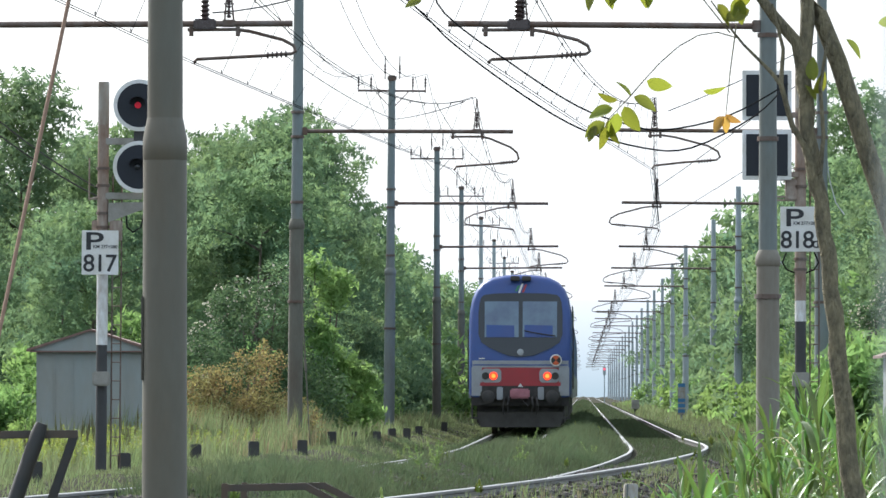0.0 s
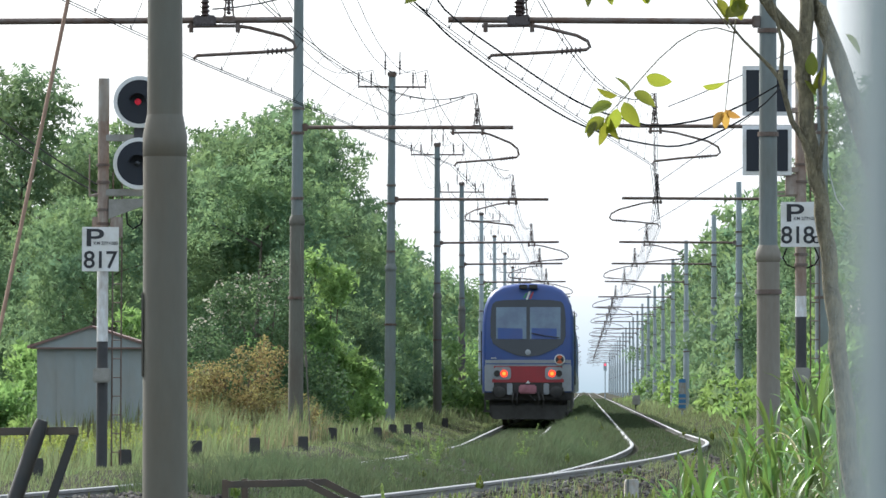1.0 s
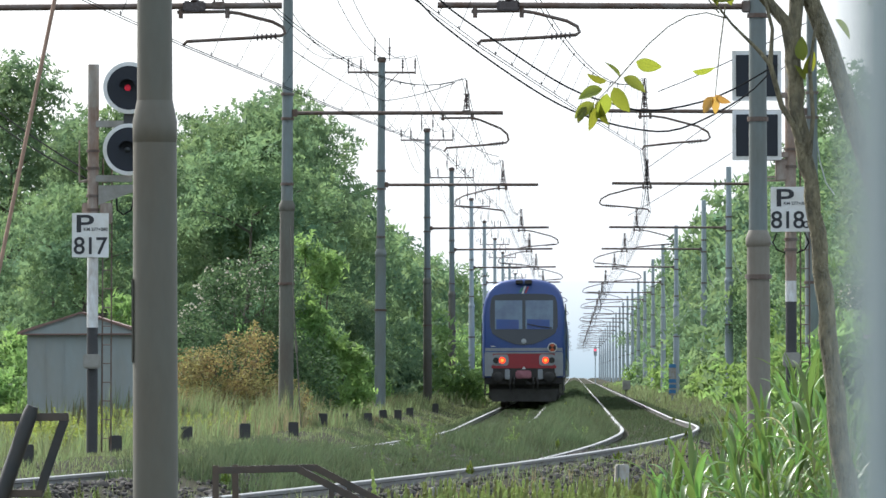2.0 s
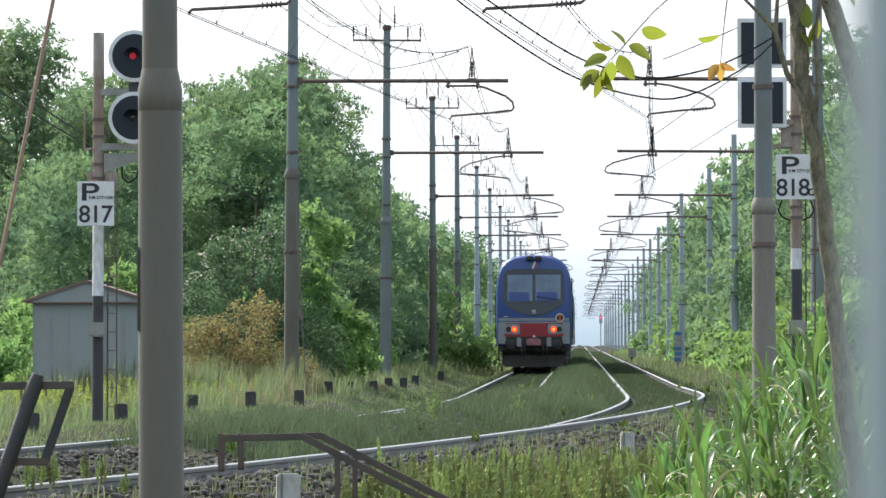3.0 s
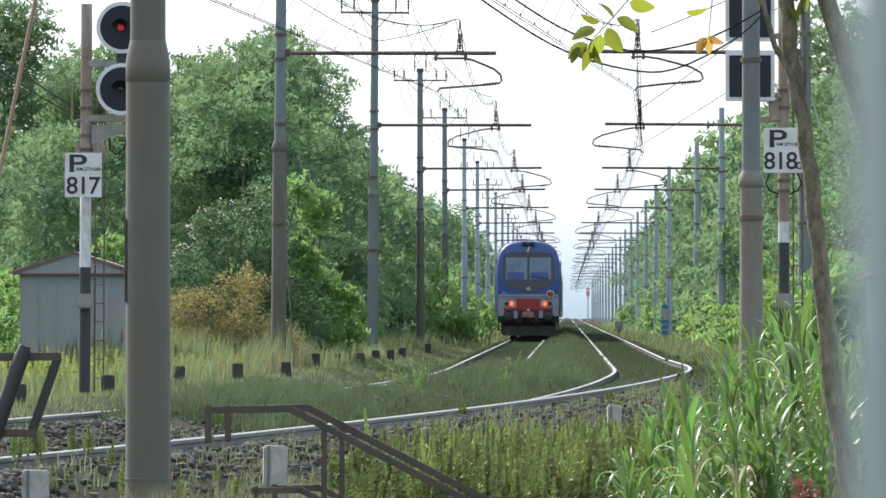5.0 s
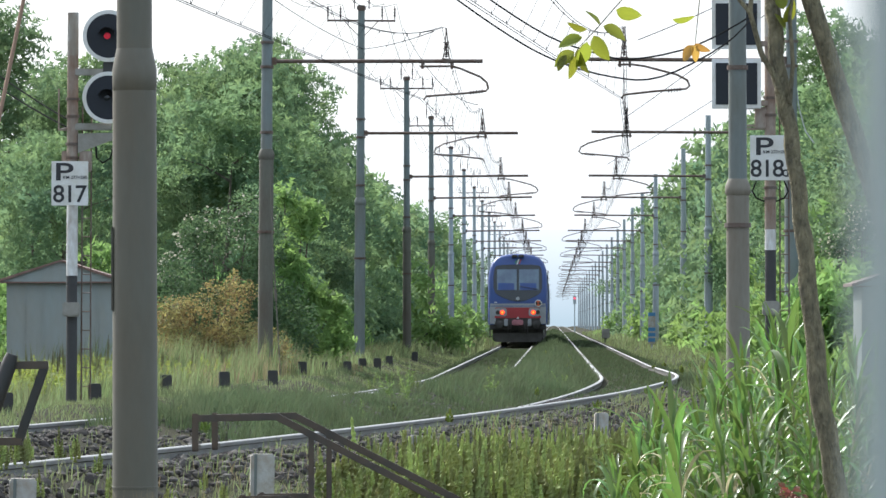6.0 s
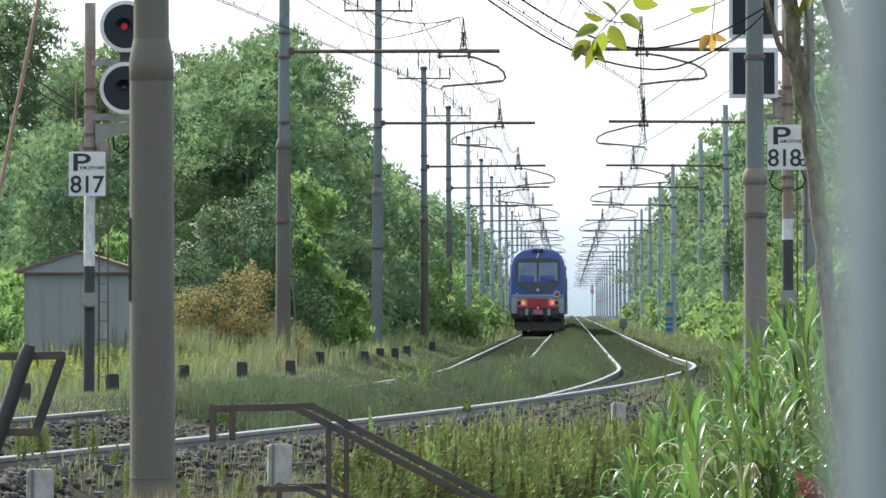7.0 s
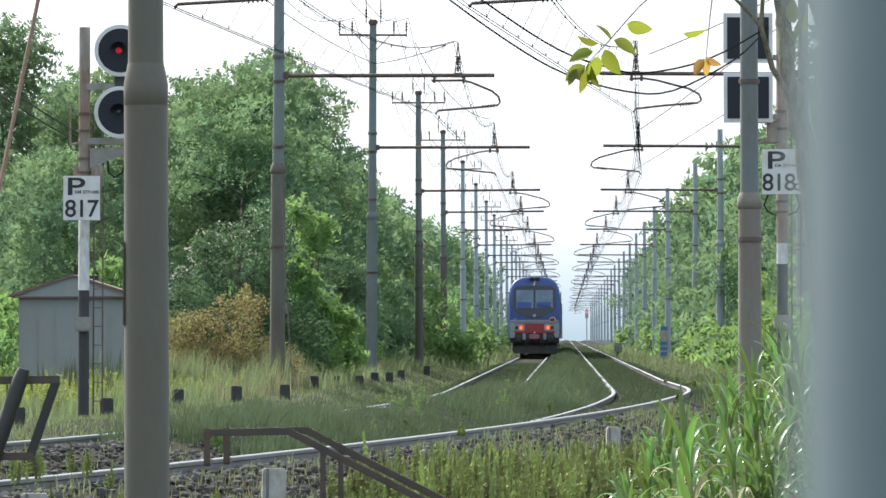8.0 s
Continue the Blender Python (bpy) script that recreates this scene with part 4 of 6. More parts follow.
def shrubs():
    shrub("flowering_shrub", pose(-4.75, 166, -0.1), 5.0, 1.95, 16000, 0.11, 3, DARK_LEAF, "dark dusty shrub with faded white flower heads", 1.3, 260)
    shrub("flowering_shrub", pose(-6.2, 168, -0.1), 3.6, 1.3, 8000, 0.11, 4, DARK_LEAF, "dark dusty shrub with faded white flower heads", 1.0, 120)
    shrub("young_locust", pose(-3.35, 172, -0.1), 5.3, 1.1, 13000, 0.115, 31, LEAF_BRIGHT, "bright green young locust beside the dark shrub")
    shrub("young_locust", pose(-4.9, 214, -0.1), 3.6, 1.2, 7000, 0.14, 15, LEAF_BRIGHT, "bright green young locust beside the dark shrub")
    shrub("dry_bush", pose(-4.75, 152, -0.05), 2.85, 1.35, 13000, 0.075, 6, AUTUMN, "orange-brown drying bush in front of the wood")
    shrub("dry_bush", pose(-5.7, 153, -0.05), 1.7, 0.8, 4000, 0.075, 16, AUTUMN, "orange-brown drying bush in front of the wood")
    shrub("flowering_shrub", pose(9.5, 158, -0.1), 4.7, 1.25, 8000, 0.11, 24, DARK_LEAF, "dark dusty shrub with faded white flower heads", 1.0, 300)
    r = random.Random(11)
    green = [shrub("green_shrub", pose(-3.7, 236, -0.1), 2.6, 1.4, 9000, 0.105, 7, LEAF_BRIGHT, "bright green shrub at the foot of the masts"),
             shrub("green_shrub", pose(-9.4, 152, -0.1), 2.2, 1.3, 9000, 0.10, 8, LEAF_BRIGHT, "bright green shrub at the foot of the masts")]
    light = [shrub("green_shrub", pose(float(left_track(262.0)) - 7.4, 262 + 14 * k, -0.1), 2.4, 1.4, 4600, 0.135, 9 + k, (LEAF_BRIGHT, LEAF)[k], "hazy green shrub along the wood's edge") for k in range(2)]
    rows = [(-4.4, 262, 0.9), (-4.1, 196, 0.85), (-4.2, 210, 1.1), (-4.7, 238, 1.15), (-5.2, 190, 1.1), (-7.4, 172, 1.2), (-8.3, 176, 1.4), (-10.0, 172, 1.3), (-8.6, 150, 0.7)]
    y = 250.0
    while y < 620:
        rows.append((float(left_track(y)) - r.uniform(4.6, 6.2) - (1.7 if y < 300 else 0), y, r.uniform(0.9, 1.7)))
        y += r.uniform(7, 12)
    y = 140.0
    while y < 620:
        rows.append((float(right_track(y)) + r.uniform(5.0, 6.8), y, r.uniform(0.8, 1.8)))
        y += r.uniform(5, 9)
    for i, (x, y, s) in enumerate(rows):
        t = copy_thing((green if y < 245 else light)[i % 2], pose(x, y, -0.1, 0, 0, r.uniform(0, 360)))
        t.scale = (s, s, s)


shrubs()


# ---------------------------------------------------------------- things beside the line
SIGN_INK = material("black_sign_paint", (0.025, 0.025, 0.028), 0.6, 0, 0.2, 5, 40, 0)
DISC_BLACK = material("matt_black_signal_face", (0.018, 0.022, 0.03), 0.75, 0, 0.3, 4, 40, 0.05)
PEELING = material("peeling_white_mast_paint", (0.74, 0.77, 0.77), 0.7, 0, 0.2, 7, 30, 0.1, (0.36, 0.31, 0.26), 1.0, stretch=(1, 1, 0.4))
RUSTY = material("rust_streaked_steel", (0.31, 0.28, 0.24), 0.8, 0, 0.3, 5, 40, 0.15, (0.18, 0.09, 0.05), 1.0, stretch=(1, 1, 0.3))
PALE_TOP = material("worn_pale_mast_paint", (0.36, 0.36, 0.33), 0.75, 0, 0.2, 5, 35, 0.12, (0.22, 0.16, 0.11), 0.6, stretch=(1, 1, 0.3))
DARK_POST = material("tar_black_mast_foot", (0.05, 0.05, 0.05), 0.7, 0, 0.3, 4, 40, 0.1)
HUT_METAL = material("pale_grey_hut_sheet", (0.235, 0.285, 0.29), 0.6, 0, 0.15, 0.8, 12, 0.05, (0.225, 0.22, 0.19), 0.9, stretch=(1, 1, 0.35))
HUT_TRIM = material("reddish_brown_roof_edge", (0.20, 0.12, 0.095), 0.7, 0, 0.3, 3, 30, 0.1)
RAILING = material("dark_brown_railing_paint", (0.042, 0.039, 0.033), 0.55, 0, 0.3, 5, 40, 0.1, (0.085, 0.058, 0.036), 0.7)
RAIL_TEAL = material("blackish_green_railing", (0.014, 0.02, 0.022), 0.5, 0, 0.3, 5, 40, 0.08, (0.035, 0.028, 0.02), 0.6)
STUB = material("dark_stained_stub", (0.06, 0.058, 0.055), 0.85, 0, 0.3, 6, 40, 0.2)
WHITE_POST = material("grey_white_post", (0.50, 0.52, 0.52), 0.85, 0, 0.25, 4, 40, 0.15, (0.30, 0.26, 0.2), 0.4)
POLE_NEAR = material("grey_blue_painted_pole", (0.15, 0.198, 0.21), 0.5, 0, 0.1, 3, 40, 0.02, spec=0.35)
KM_BLUE = material("faded_blue_board", (0.07, 0.22, 0.42), 0.7, 0, 0.2, 3, 30, 0)
RED_ASPECT = glow("red_signal_lens", (0.8, 0.02, 0.05), 0.13)
FAR_RED = glow("distant_red_lamp", (1.0, 0.1, 0.15), 1.0)


def lettering(text, size, m, parent, name="lettering"):
    """Raised letters in the built-in font, as a mesh part."""
    cu = bpy.data.curves.new(name, "FONT")
    cu.body, cu.size, cu.extrude, cu.align_x, cu.offset = text, size, 0.003, "CENTER", 0.0022 * size / 0.2
    ob = bpy.data.objects.new(name, cu)
    scene.collection.objects.link(ob)
    me = bpy.data.meshes.new_from_object(ob.evaluated_get(bpy.context.evaluated_depsgraph_get()))
    bpy.data.objects.remove(ob)
    bm = bmesh.new()
    bm.from_mesh(me)
    bmesh.ops.remove_doubles(bm, verts=bm.verts[:], dist=0.0002)
    bm.to_mesh(me)
    bm.free()
    me.materials.clear()
    me.materials.append(SIGN_INK)
    out = part(name, me, None, parent)
    out.matrix_local = m
    return out


UPRIGHT = pose(0, 0, 0, 90, 0, 0)


def number_sign(parent, x, z, w, h, number, extra=""):
    bm = box(bmesh.new(), (x, -0.12, z), (w, 0.02, h), 0.004)
    sign = part("number_board", bm, WHITE, parent, "white enamel board with black letters")
    put = lambda text, size, dx, dz, wide=1.0: lettering(text, size, pose(x + dx, -0.133, z + dz) @ UPRIGHT @ Matrix.Diagonal((wide, 1, 1, 1)), sign)
    put("P", 0.36, -0.09, 0.045, 1.55)
    put("KM 277+280", 0.066, 0.075, 0.065)
    for i, digit in enumerate(number):
        put(digit, 0.35, (0.0 if not extra else -0.04) + 0.16 * (i - 1), -0.27)
    if extra:
        put(extra, 0.22, 0.225, -0.27)
    return sign


def signal_mast(root, top, white_from, white_to):
    """A mast painted in lengths: rusty head, white peeling middle, black foot."""
    for name, z0, z1, mat in (("foot", -0.3, white_from, DARK_POST), ("white_length", white_from, white_to, PEELING), ("rusty_head", white_to, top - 0.62, RUSTY), ("pale_top", top - 0.62, top, PALE_TOP)):
        part(name, rod(bmesh.new(), (0, 0, z0), (0, 0, z1), 0.082, 0.08, 18), mat, root, smooth=True)
    part("junction_box", box(bmesh.new(), (0.0, -0.13, 1.36), (0.25, 0.14, 0.21), 0.02), CONCRETE, root)
    for dx in (0.14, 0.27):
        part("ladder_rail", rod(bmesh.new(), (dx, 0.05, -0.1), (dx, 0.05, 4.3), 0.012, seg=5), ARM_STEEL, root)
    for k in range(15):
        part("rung", rod(bmesh.new(), (0.14, 0.05, 0.25 + 0.27 * k), (0.27, 0.05, 0.25 + 0.27 * k), 0.009, seg=5), ARM_STEEL, root)
    for z in (2.95, 3.1, 3.55, 3.75, 4.15, 4.4):
        part("clamp_band", lathe(bmesh.new(), [(0.08, -0.02), (0.098, -0.02), (0.098, 0.02), (0.08, 0.02)], (0, 0, z), seg=16), ARM_STEEL, root)


def signal_round():
    root = thing("round_signal", pose(-5.18, 102, -0.02, 0, 0.35, 0), "two-disc railway signal showing red on a peeling white mast", "signal")
    signal_mast(root, 5.65, 1.85, 3.5)
    number_sign(root, -0.03, 3.18, 0.53, 0.64, "817")
    for k, z in enumerate((5.31, 4.42)):
        x = 0.52
        turn = Matrix.Rotation(radians(90), 4, "X")
        rim = part("signal_disc", lathe(bmesh.new(), [(0.30, -0.02), (0.375, -0.02), (0.375, 0.03), (0.32, 0.035), (0.30, 0.03)], (x, -0.12, z), turn, 40), WHITE, root, "white-rimmed round black signal disc", True)
        part("disc_face", lathe(bmesh.new(), [(0.02, 0.028), (0.318, 0.028), (0.318, 0.038), (0.02, 0.039)], (x, -0.12, z), turn, 40), DISC_BLACK, rim)
        bm = bmesh.new()
        for i in range(9):
            a0, a1 = radians(10 + 160 * i / 9), radians(10 + 160 * (i + 1) / 9)
            v = [bm.verts.new((x - 0.02 + 0.12 * math.cos(a), y, z + 0.0 + 0.12 * math.sin(a))) for a, y in ((a0, -0.15), (a1, -0.15), (a1, -0.34), (a0, -0.34))]
            bm.faces.new(v)
        part("hood", bm, DISC_BLACK, rim)
        bm = lathe(bmesh.new(), [(0.01, 0.03), (0.05, 0.03), (0.044, 0.055), (0.01, 0.065)], (x - 0.02, -0.12, z), turn, 24)
        part("lens", bm, RED_ASPECT if k == 0 else DARK_GLASS, rim, "red glowing lens" if k == 0 else "unlit dark lens", True)
        part("bracket", box(bmesh.new(), (x * 0.5, -0.04, z - 0.42 if k else z - 0.52), (0.62, 0.06, 0.10), 0.01), CONCRETE, root)
    part("hanger", box(bmesh.new(), (0.52, -0.05, 4.86), (0.16, 0.1, 0.16), 0.01), DARK_POST, root)
    bm = plate(bmesh.new(), [(0.08, 3.62), (0.5, 3.78), (0.72, 3.85), (0.72, 3.92), (0.08, 3.9)], -0.06, 0.0)
    part("gusset", bm, CONCRETE, root)
    part("relay_box", box(bmesh.new(), (0.19, 0.02, 3.5), (0.18, 0.16, 0.3), 0.015), RUSTY, root)
    part("relay_box", box(bmesh.new(), (-0.1, 0.06, 3.52), (0.12, 0.16, 0.26), 0.015), RUSTY, root)
    part("cable_loop", pipe(bmesh.new(), [(0.34, -0.03, 3.72), (0.35, -0.03, 3.55), (0.44, -0.03, 3.48), (0.55, -0.03, 3.55), (0.6, -0.03, 3.75)], 0.014, 6), WIRE, root)
    part("step_bracket", pipe(bmesh.new(), [(-0.2, 0, 3.95), (0.0, 0, 4.0), (0.2, 0, 3.95)], 0.018, 6), RUSTY, root)
    part("step_bracket", pipe(bmesh.new(), [(-0.2, 0, 4.55), (-0.2, 0, 3.95), (-0.05, 0, 3.95)], 0.012, 6), RUSTY, root)


def signal_square():
    root = thing("square_signal", pose(4.92, 102, -0.02), "railway signal with two square boards on a rusty mast", "signal")
    signal_mast(root, 5.9, 2.2, 2.5)
    number_sign(root, -0.01, 3.53, 0.57, 0.65, "818", "d")
    for z in (5.48, 4.62):
        bm = box(bmesh.new(), (-0.49, -0.12, z - 0.02), (0.71, 0.03, 0.72), 0.006)
        board = part("signal_board", bm, WHITE, root, "white-edged square black signal board")
        part("board_face", box(bmesh.new(), (-0.49, -0.14, z - 0.02), (0.60, 0.02, 0.60), 0.004), DISC_BLACK, board)
        part("lens", lathe(bmesh.new(), [(0.01, 0.03), (0.10, 0.03), (0.09, 0.05), (0.01, 0.06)], (-0.49, -0.12, z), Matrix.Rotation(radians(90), 4, "X"), 20), DARK_GLASS, board)
        part("bracket", box(bmesh.new(), (-0.28, -0.05, z - 0.3), (0.5, 0.08, 0.08), 0.01), RUSTY, root)
    for z in (4.0, 4.25, 3.95):
        part("step_bracket", box(bmesh.new(), (-0.18, 0.0, z), (0.34, 0.06, 0.03), 0.005), RUSTY, root)
    part("relay_box", box(bmesh.new(), (-0.13, 0.02, 4.1), (0.18, 0.16, 0.3), 0.015), RUSTY, root)
    for s in (-1, 1):
        part("cable_loop", pipe(bmesh.new(), [(0.2 * s, 0, 3.2), (0.26 * s, 0, 3.05), (0.2 * s, 0, 2.95), (0.08 * s, 0, 2.9)], 0.012, 6), WIRE, root)


def hut():
    root = thing("relay_hut", pose(-7.31, 140, -0.05), "pale grey sheet-metal relay hut with a brown-edged gable roof", "hut")
    bm = bmesh.new()
    outline = [(-1.08, -0.2), (1.08, -0.2), (1.08, 2.03), (0, 2.38), (-1.08, 2.03)]
    plate(bm, outline, 0.0, 2.6)
    body = part("wall", bm, HUT_METAL, root)
    for x in (-1.06, -0.72, -0.36, 0.36, 0.72, 1.06):
        part("panel_seam", box(bmesh.new(), (x, -0.006, 0.95), (0.035, 0.014, 2.1), 0.003), HUT_METAL, body)
    part("gable_panel", plate(bmesh.new(), [(-1.2, 2.0), (1.2, 2.0), (1.2, 2.06), (0, 2.44), (-1.2, 2.06)], -0.12, -0.02), HUT_METAL, root)
    for s in (-1, 1):
        bm = plate(bmesh.new(), [(0, 2.45), (1.27 * s, 2.05), (1.27 * s, 2.0), (1.24 * s, 2.0), (0, 2.41)], -0.18, 2.75)
        part("roof_slab", bm, HUT_TRIM, root)
    part("eave_strip", box(bmesh.new(), (0, -0.13, 2.0), (2.4, 0.04, 0.03), 0.004), HUT_TRIM, root)
    part("plinth", box(bmesh.new(), (0, 1.3, -0.12), (2.24, 2.7, 0.3), 0.02), CONCRETE, root)
    copy_thing(root, pose(9.15, 132, -0.2))


def stubs():
    spots = [(-4.37, 117), (-3.67, 126), (-2.98, 134), (-2.75, 152), (-2.36, 158), (-1.91, 163), (-1.70, 178), (-1.37, 183), (-1.13, 197), (-0.49, 227), (-4.93, 104), (-5.53, 92)]
    first = None
    for i, (x, y) in enumerate(spots):
        z = float(ground_z(np.array(x), np.array(float(y))))
        m = pose(x, y, z + 0.0, 0, 1.5 * math.sin(i * 3), 5 * math.sin(i * 1.3))
        if first is None:
            first = tagged(part("marker_stub", box(bmesh.new(), (0, 0, 0.06), (0.19, 0.19, 0.46), 0.015), STUB), "low dark square stub post in the grass", "post", "stub posts")
            first.matrix_world = m
        else:
            copy_thing(first, m)


def near_mast():
    root = thing("catenary_mast", pose(-1.755, 42, -0.45), "thick brown-grey tubular mast standing close by", "mast", "catenary masts")
    part("lower_pole", rod(bmesh.new(), (0, 0, -0.5), (0, 0, 3.1), 0.137, 0.130, 32), MAST_NEAR, root, smooth=True)
    part("collar", lathe(bmesh.new(), [(0.12, -0.14), (0.131, -0.12), (0.133, 0.0), (0.107, 0.13), (0.1, 0.13)], (0, 0, 3.1), seg=32), MAST_NEAR, root, smooth=True)
    part("upper_pole", rod(bmesh.new(), (0, 0, 3.1), (0, 0, 9.5), 0.106, 0.085, 32), MAST_NEAR, root, smooth=True)
    bm = box(bmesh.new(), (-0.133, -0.03, 1.92), (0.012, 0.04, 0.5), 0.004)
    part("cable_strip", bm, MAST_RUST, root)
    part("band", lathe(bmesh.new(), [(0.13, -0.008), (0.139, -0.006), (0.139, 0.006), (0.13, 0.008)], (0, 0, 0.62), seg=32), MAST_NEAR, root)
    arm = part("arm", rod(bmesh.new(), (-0.1, 0, 6.5), (-4.5, 0, 6.53), 0.045, seg=10), ARM_STEEL, root)
    part("messenger_support", rod(bmesh.new(), (-3.4, 0, 6.5), (-3.4, 0, 7.2), 0.03, seg=8), ARM_STEEL, arm)


MAST_NEAR = material("brown_grey_mast_coating", (0.112, 0.119, 0.098), 0.5, 0, 0.22, 1.6, 22, 0.06, (0.108, 0.088, 0.058), 1.0, stretch=(1, 1, 0.3))


def flat_bar(bm, pts, w, h):
    """A bar of square section through points in one upright plane."""
    for a, b in zip(pts, pts[1:]):
        a, b = Vector(a), Vector(b)
        d = b - a
        box(bm, (a + b) / 2, (d.length + h * 0.55, w, h), 0.004, d.to_track_quat("X", "Z").to_matrix().to_4x4())
    return bm


def stair_railing():
    """Two handrails of a stair that goes down away from the track."""
    first = None
    for dx, dy in ((0.0, 0.0), (0.105, 0.75)):
        if first is None:
            first = root = thing("stair_railing", pose(0, 46, 0), "dark brown steel stair handrail sloping down", "railing", "stair railings")
            part("handrail", flat_bar(bmesh.new(), [(-1.535, 0, 0.525), (-1.0, 0, 0.535), (0.75, 0, -0.37)], 0.05, 0.045), RAILING, root)
            part("end_drop", flat_bar(bmesh.new(), [(-1.53, 0, 0.545), (-1.53, 0, 0.33)], 0.045, 0.042), RAILING, root)
            part("end_return", flat_bar(bmesh.new(), [(-1.53, 0, 0.33), (-1.53, 0.5, 0.33)], 0.042, 0.04), RAILING, root)
            part("mid_rail", flat_bar(bmesh.new(), [(-1.24, 0, 0.0), (-0.93, 0, 0.005), (0.5, 0, -0.72)], 0.045, 0.04), RAILING, root)
            for x, z in ((-0.775, 0.40), (-1.22, 0.02), (0.3, -0.15)):
                part("post", flat_bar(bmesh.new(), [(x, 0, z), (x, 0, -1.3)], 0.045, 0.036), RAILING, root)
        else:
            copy_thing(first, pose(dx, 46 + dy, -0.004))


def gate_railing():
    root = thing("slanted_railing", pose(-2.0, 36, 0), "black-green tubular railing end with rust on top", "railing")
    bm = pipe(bmesh.new(), [(-0.13, 0, 0.99), (-0.15, 0, 0.93), (-0.32, 0, 0.44), (-0.62, 0, -0.5)], [0.03, 0.04, 0.04, 0.04], 12)
    part("slanted_post", bm, RAIL_TEAL, root, smooth=True)
    part("top_rail", flat_bar(bmesh.new(), [(-0.9, 0.05, 0.925), (0.04, 0.05, 0.935)], 0.06, 0.04), RAILING, root)
    part("slanted_bar", flat_bar(bmesh.new(), [(0.03, 0.05, 0.92), (-0.095, 0.05, 0.56)], 0.05, 0.045), RAIL_TEAL, root)
    part("bottom_rail", flat_bar(bmesh.new(), [(-0.9, 0.05, 0.545), (-0.09, 0.05, 0.545)], 0.055, 0.04), RAILING, root)
    part("back_post", flat_bar(bmesh.new(), [(-0.8, 0.05, 0.94), (-0.8, 0.05, -0.5)], 0.05, 0.05), RAIL_TEAL, root)


def white_posts():
    first = None
    for x, y, top, w in ((-1.2, 50, 0.23, 0.17), (-0.085, 56, 0.26, 0.19), (-2.55, 44, 0.19, 0.17), (1.49, 62, 0.36, 0.12), (2.04, 64, 0.36, 0.12)):
        m = pose(x, y, top - 0.75, 0, 1.0, 4)
        if first is None:
            first = thing("boundary_post", m, "weathered grey-white concrete boundary post", "post", "boundary posts")
            part("shaft", box(bmesh.new(), (0, 0, 0.36), (0.17, 0.12, 0.76), 0.012), WHITE_POST, first)
            part("fixing_strip", box(bmesh.new(), (-0.05, -0.064, 0.4), (0.02, 0.012, 0.68), 0.003), MAST_GREY, first)
        else:
            copy_thing(first, m).scale = (w / 0.17, 1, 1)


def far_things():
    root = thing("kilometre_board", pose(10.05, 320, -0.1), "blue and white striped kilometre board on a post", "sign")
    part("post", rod(bmesh.new(), (0, 0.05, -0.3), (0, 0.05, 1.0), 0.04), MAST_HAZED, root)
    board = part("board", box(bmesh.new(), (0, 0, 0.95), (0.32, 0.03, 1.4), 0.01), WHITE_POST, root)
    for z in (0.42, 0.66, 0.9, 1.58):
        part("stripe", box(bmesh.new(), (0, -0.02, z), (0.32, 0.012, 0.16), 0.002), KM_BLUE, board)
    root = thing("distant_signal", pose(16.4, 800, -0.1), "distant railway signal with a small red light", "signal")
    part("post", rod(bmesh.new(), (0, 0.06, -0.3), (0, 0.06, 4.4), 0.06), MAST_HAZED, root)
    part("head", box(bmesh.new(), (0, 0, 3.7), (0.36, 0.1, 0.9), 0.02), MAST_HAZED, root)
    part("red_lamp", lathe(bmesh.new(), [(0.02, 0.05), (0.13, 0.05), (0.13, 0.07), (0.02, 0.08)], (0, 0, 3.9), Matrix.Rotation(radians(90), 4, "X"), 16), FAR_RED, root, "lit red lamp")
    root = thing("lineside_cabinet", pose(11.2, 450, -0.15), "small dark lineside cabinet on a foot", "cabinet")
    part("body", box(bmesh.new(), (0, 0, 0.55), (0.5, 0.4, 0.6), 0.03), CONCRETE, root)
    part("foot", box(bmesh.new(), (0, 0, 0.25), (0.16, 0.2, 0.7), 0.02), DARK_POST, root)
    # haze painted as emission on an upright far sheet, whitening with height
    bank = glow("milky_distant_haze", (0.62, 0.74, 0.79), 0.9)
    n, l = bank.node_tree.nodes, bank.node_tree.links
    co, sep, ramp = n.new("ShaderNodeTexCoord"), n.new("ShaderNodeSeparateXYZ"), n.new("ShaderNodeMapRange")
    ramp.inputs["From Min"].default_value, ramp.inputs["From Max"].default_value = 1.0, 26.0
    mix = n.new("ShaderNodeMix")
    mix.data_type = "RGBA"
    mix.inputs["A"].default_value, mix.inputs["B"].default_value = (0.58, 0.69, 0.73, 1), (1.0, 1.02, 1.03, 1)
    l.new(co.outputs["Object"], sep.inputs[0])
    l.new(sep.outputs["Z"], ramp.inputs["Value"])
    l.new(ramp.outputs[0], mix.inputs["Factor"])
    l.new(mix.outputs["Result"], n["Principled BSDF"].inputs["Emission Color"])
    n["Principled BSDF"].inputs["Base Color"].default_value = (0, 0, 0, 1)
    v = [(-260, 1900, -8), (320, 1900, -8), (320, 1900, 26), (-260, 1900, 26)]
    tagged(part("backdrop", mesh_of("backdrop", v, [(0, 1, 2, 3)], bank), None), "glowing backdrop painted as pale blue haze over the far end of the line", "backdrop", kind="structure")


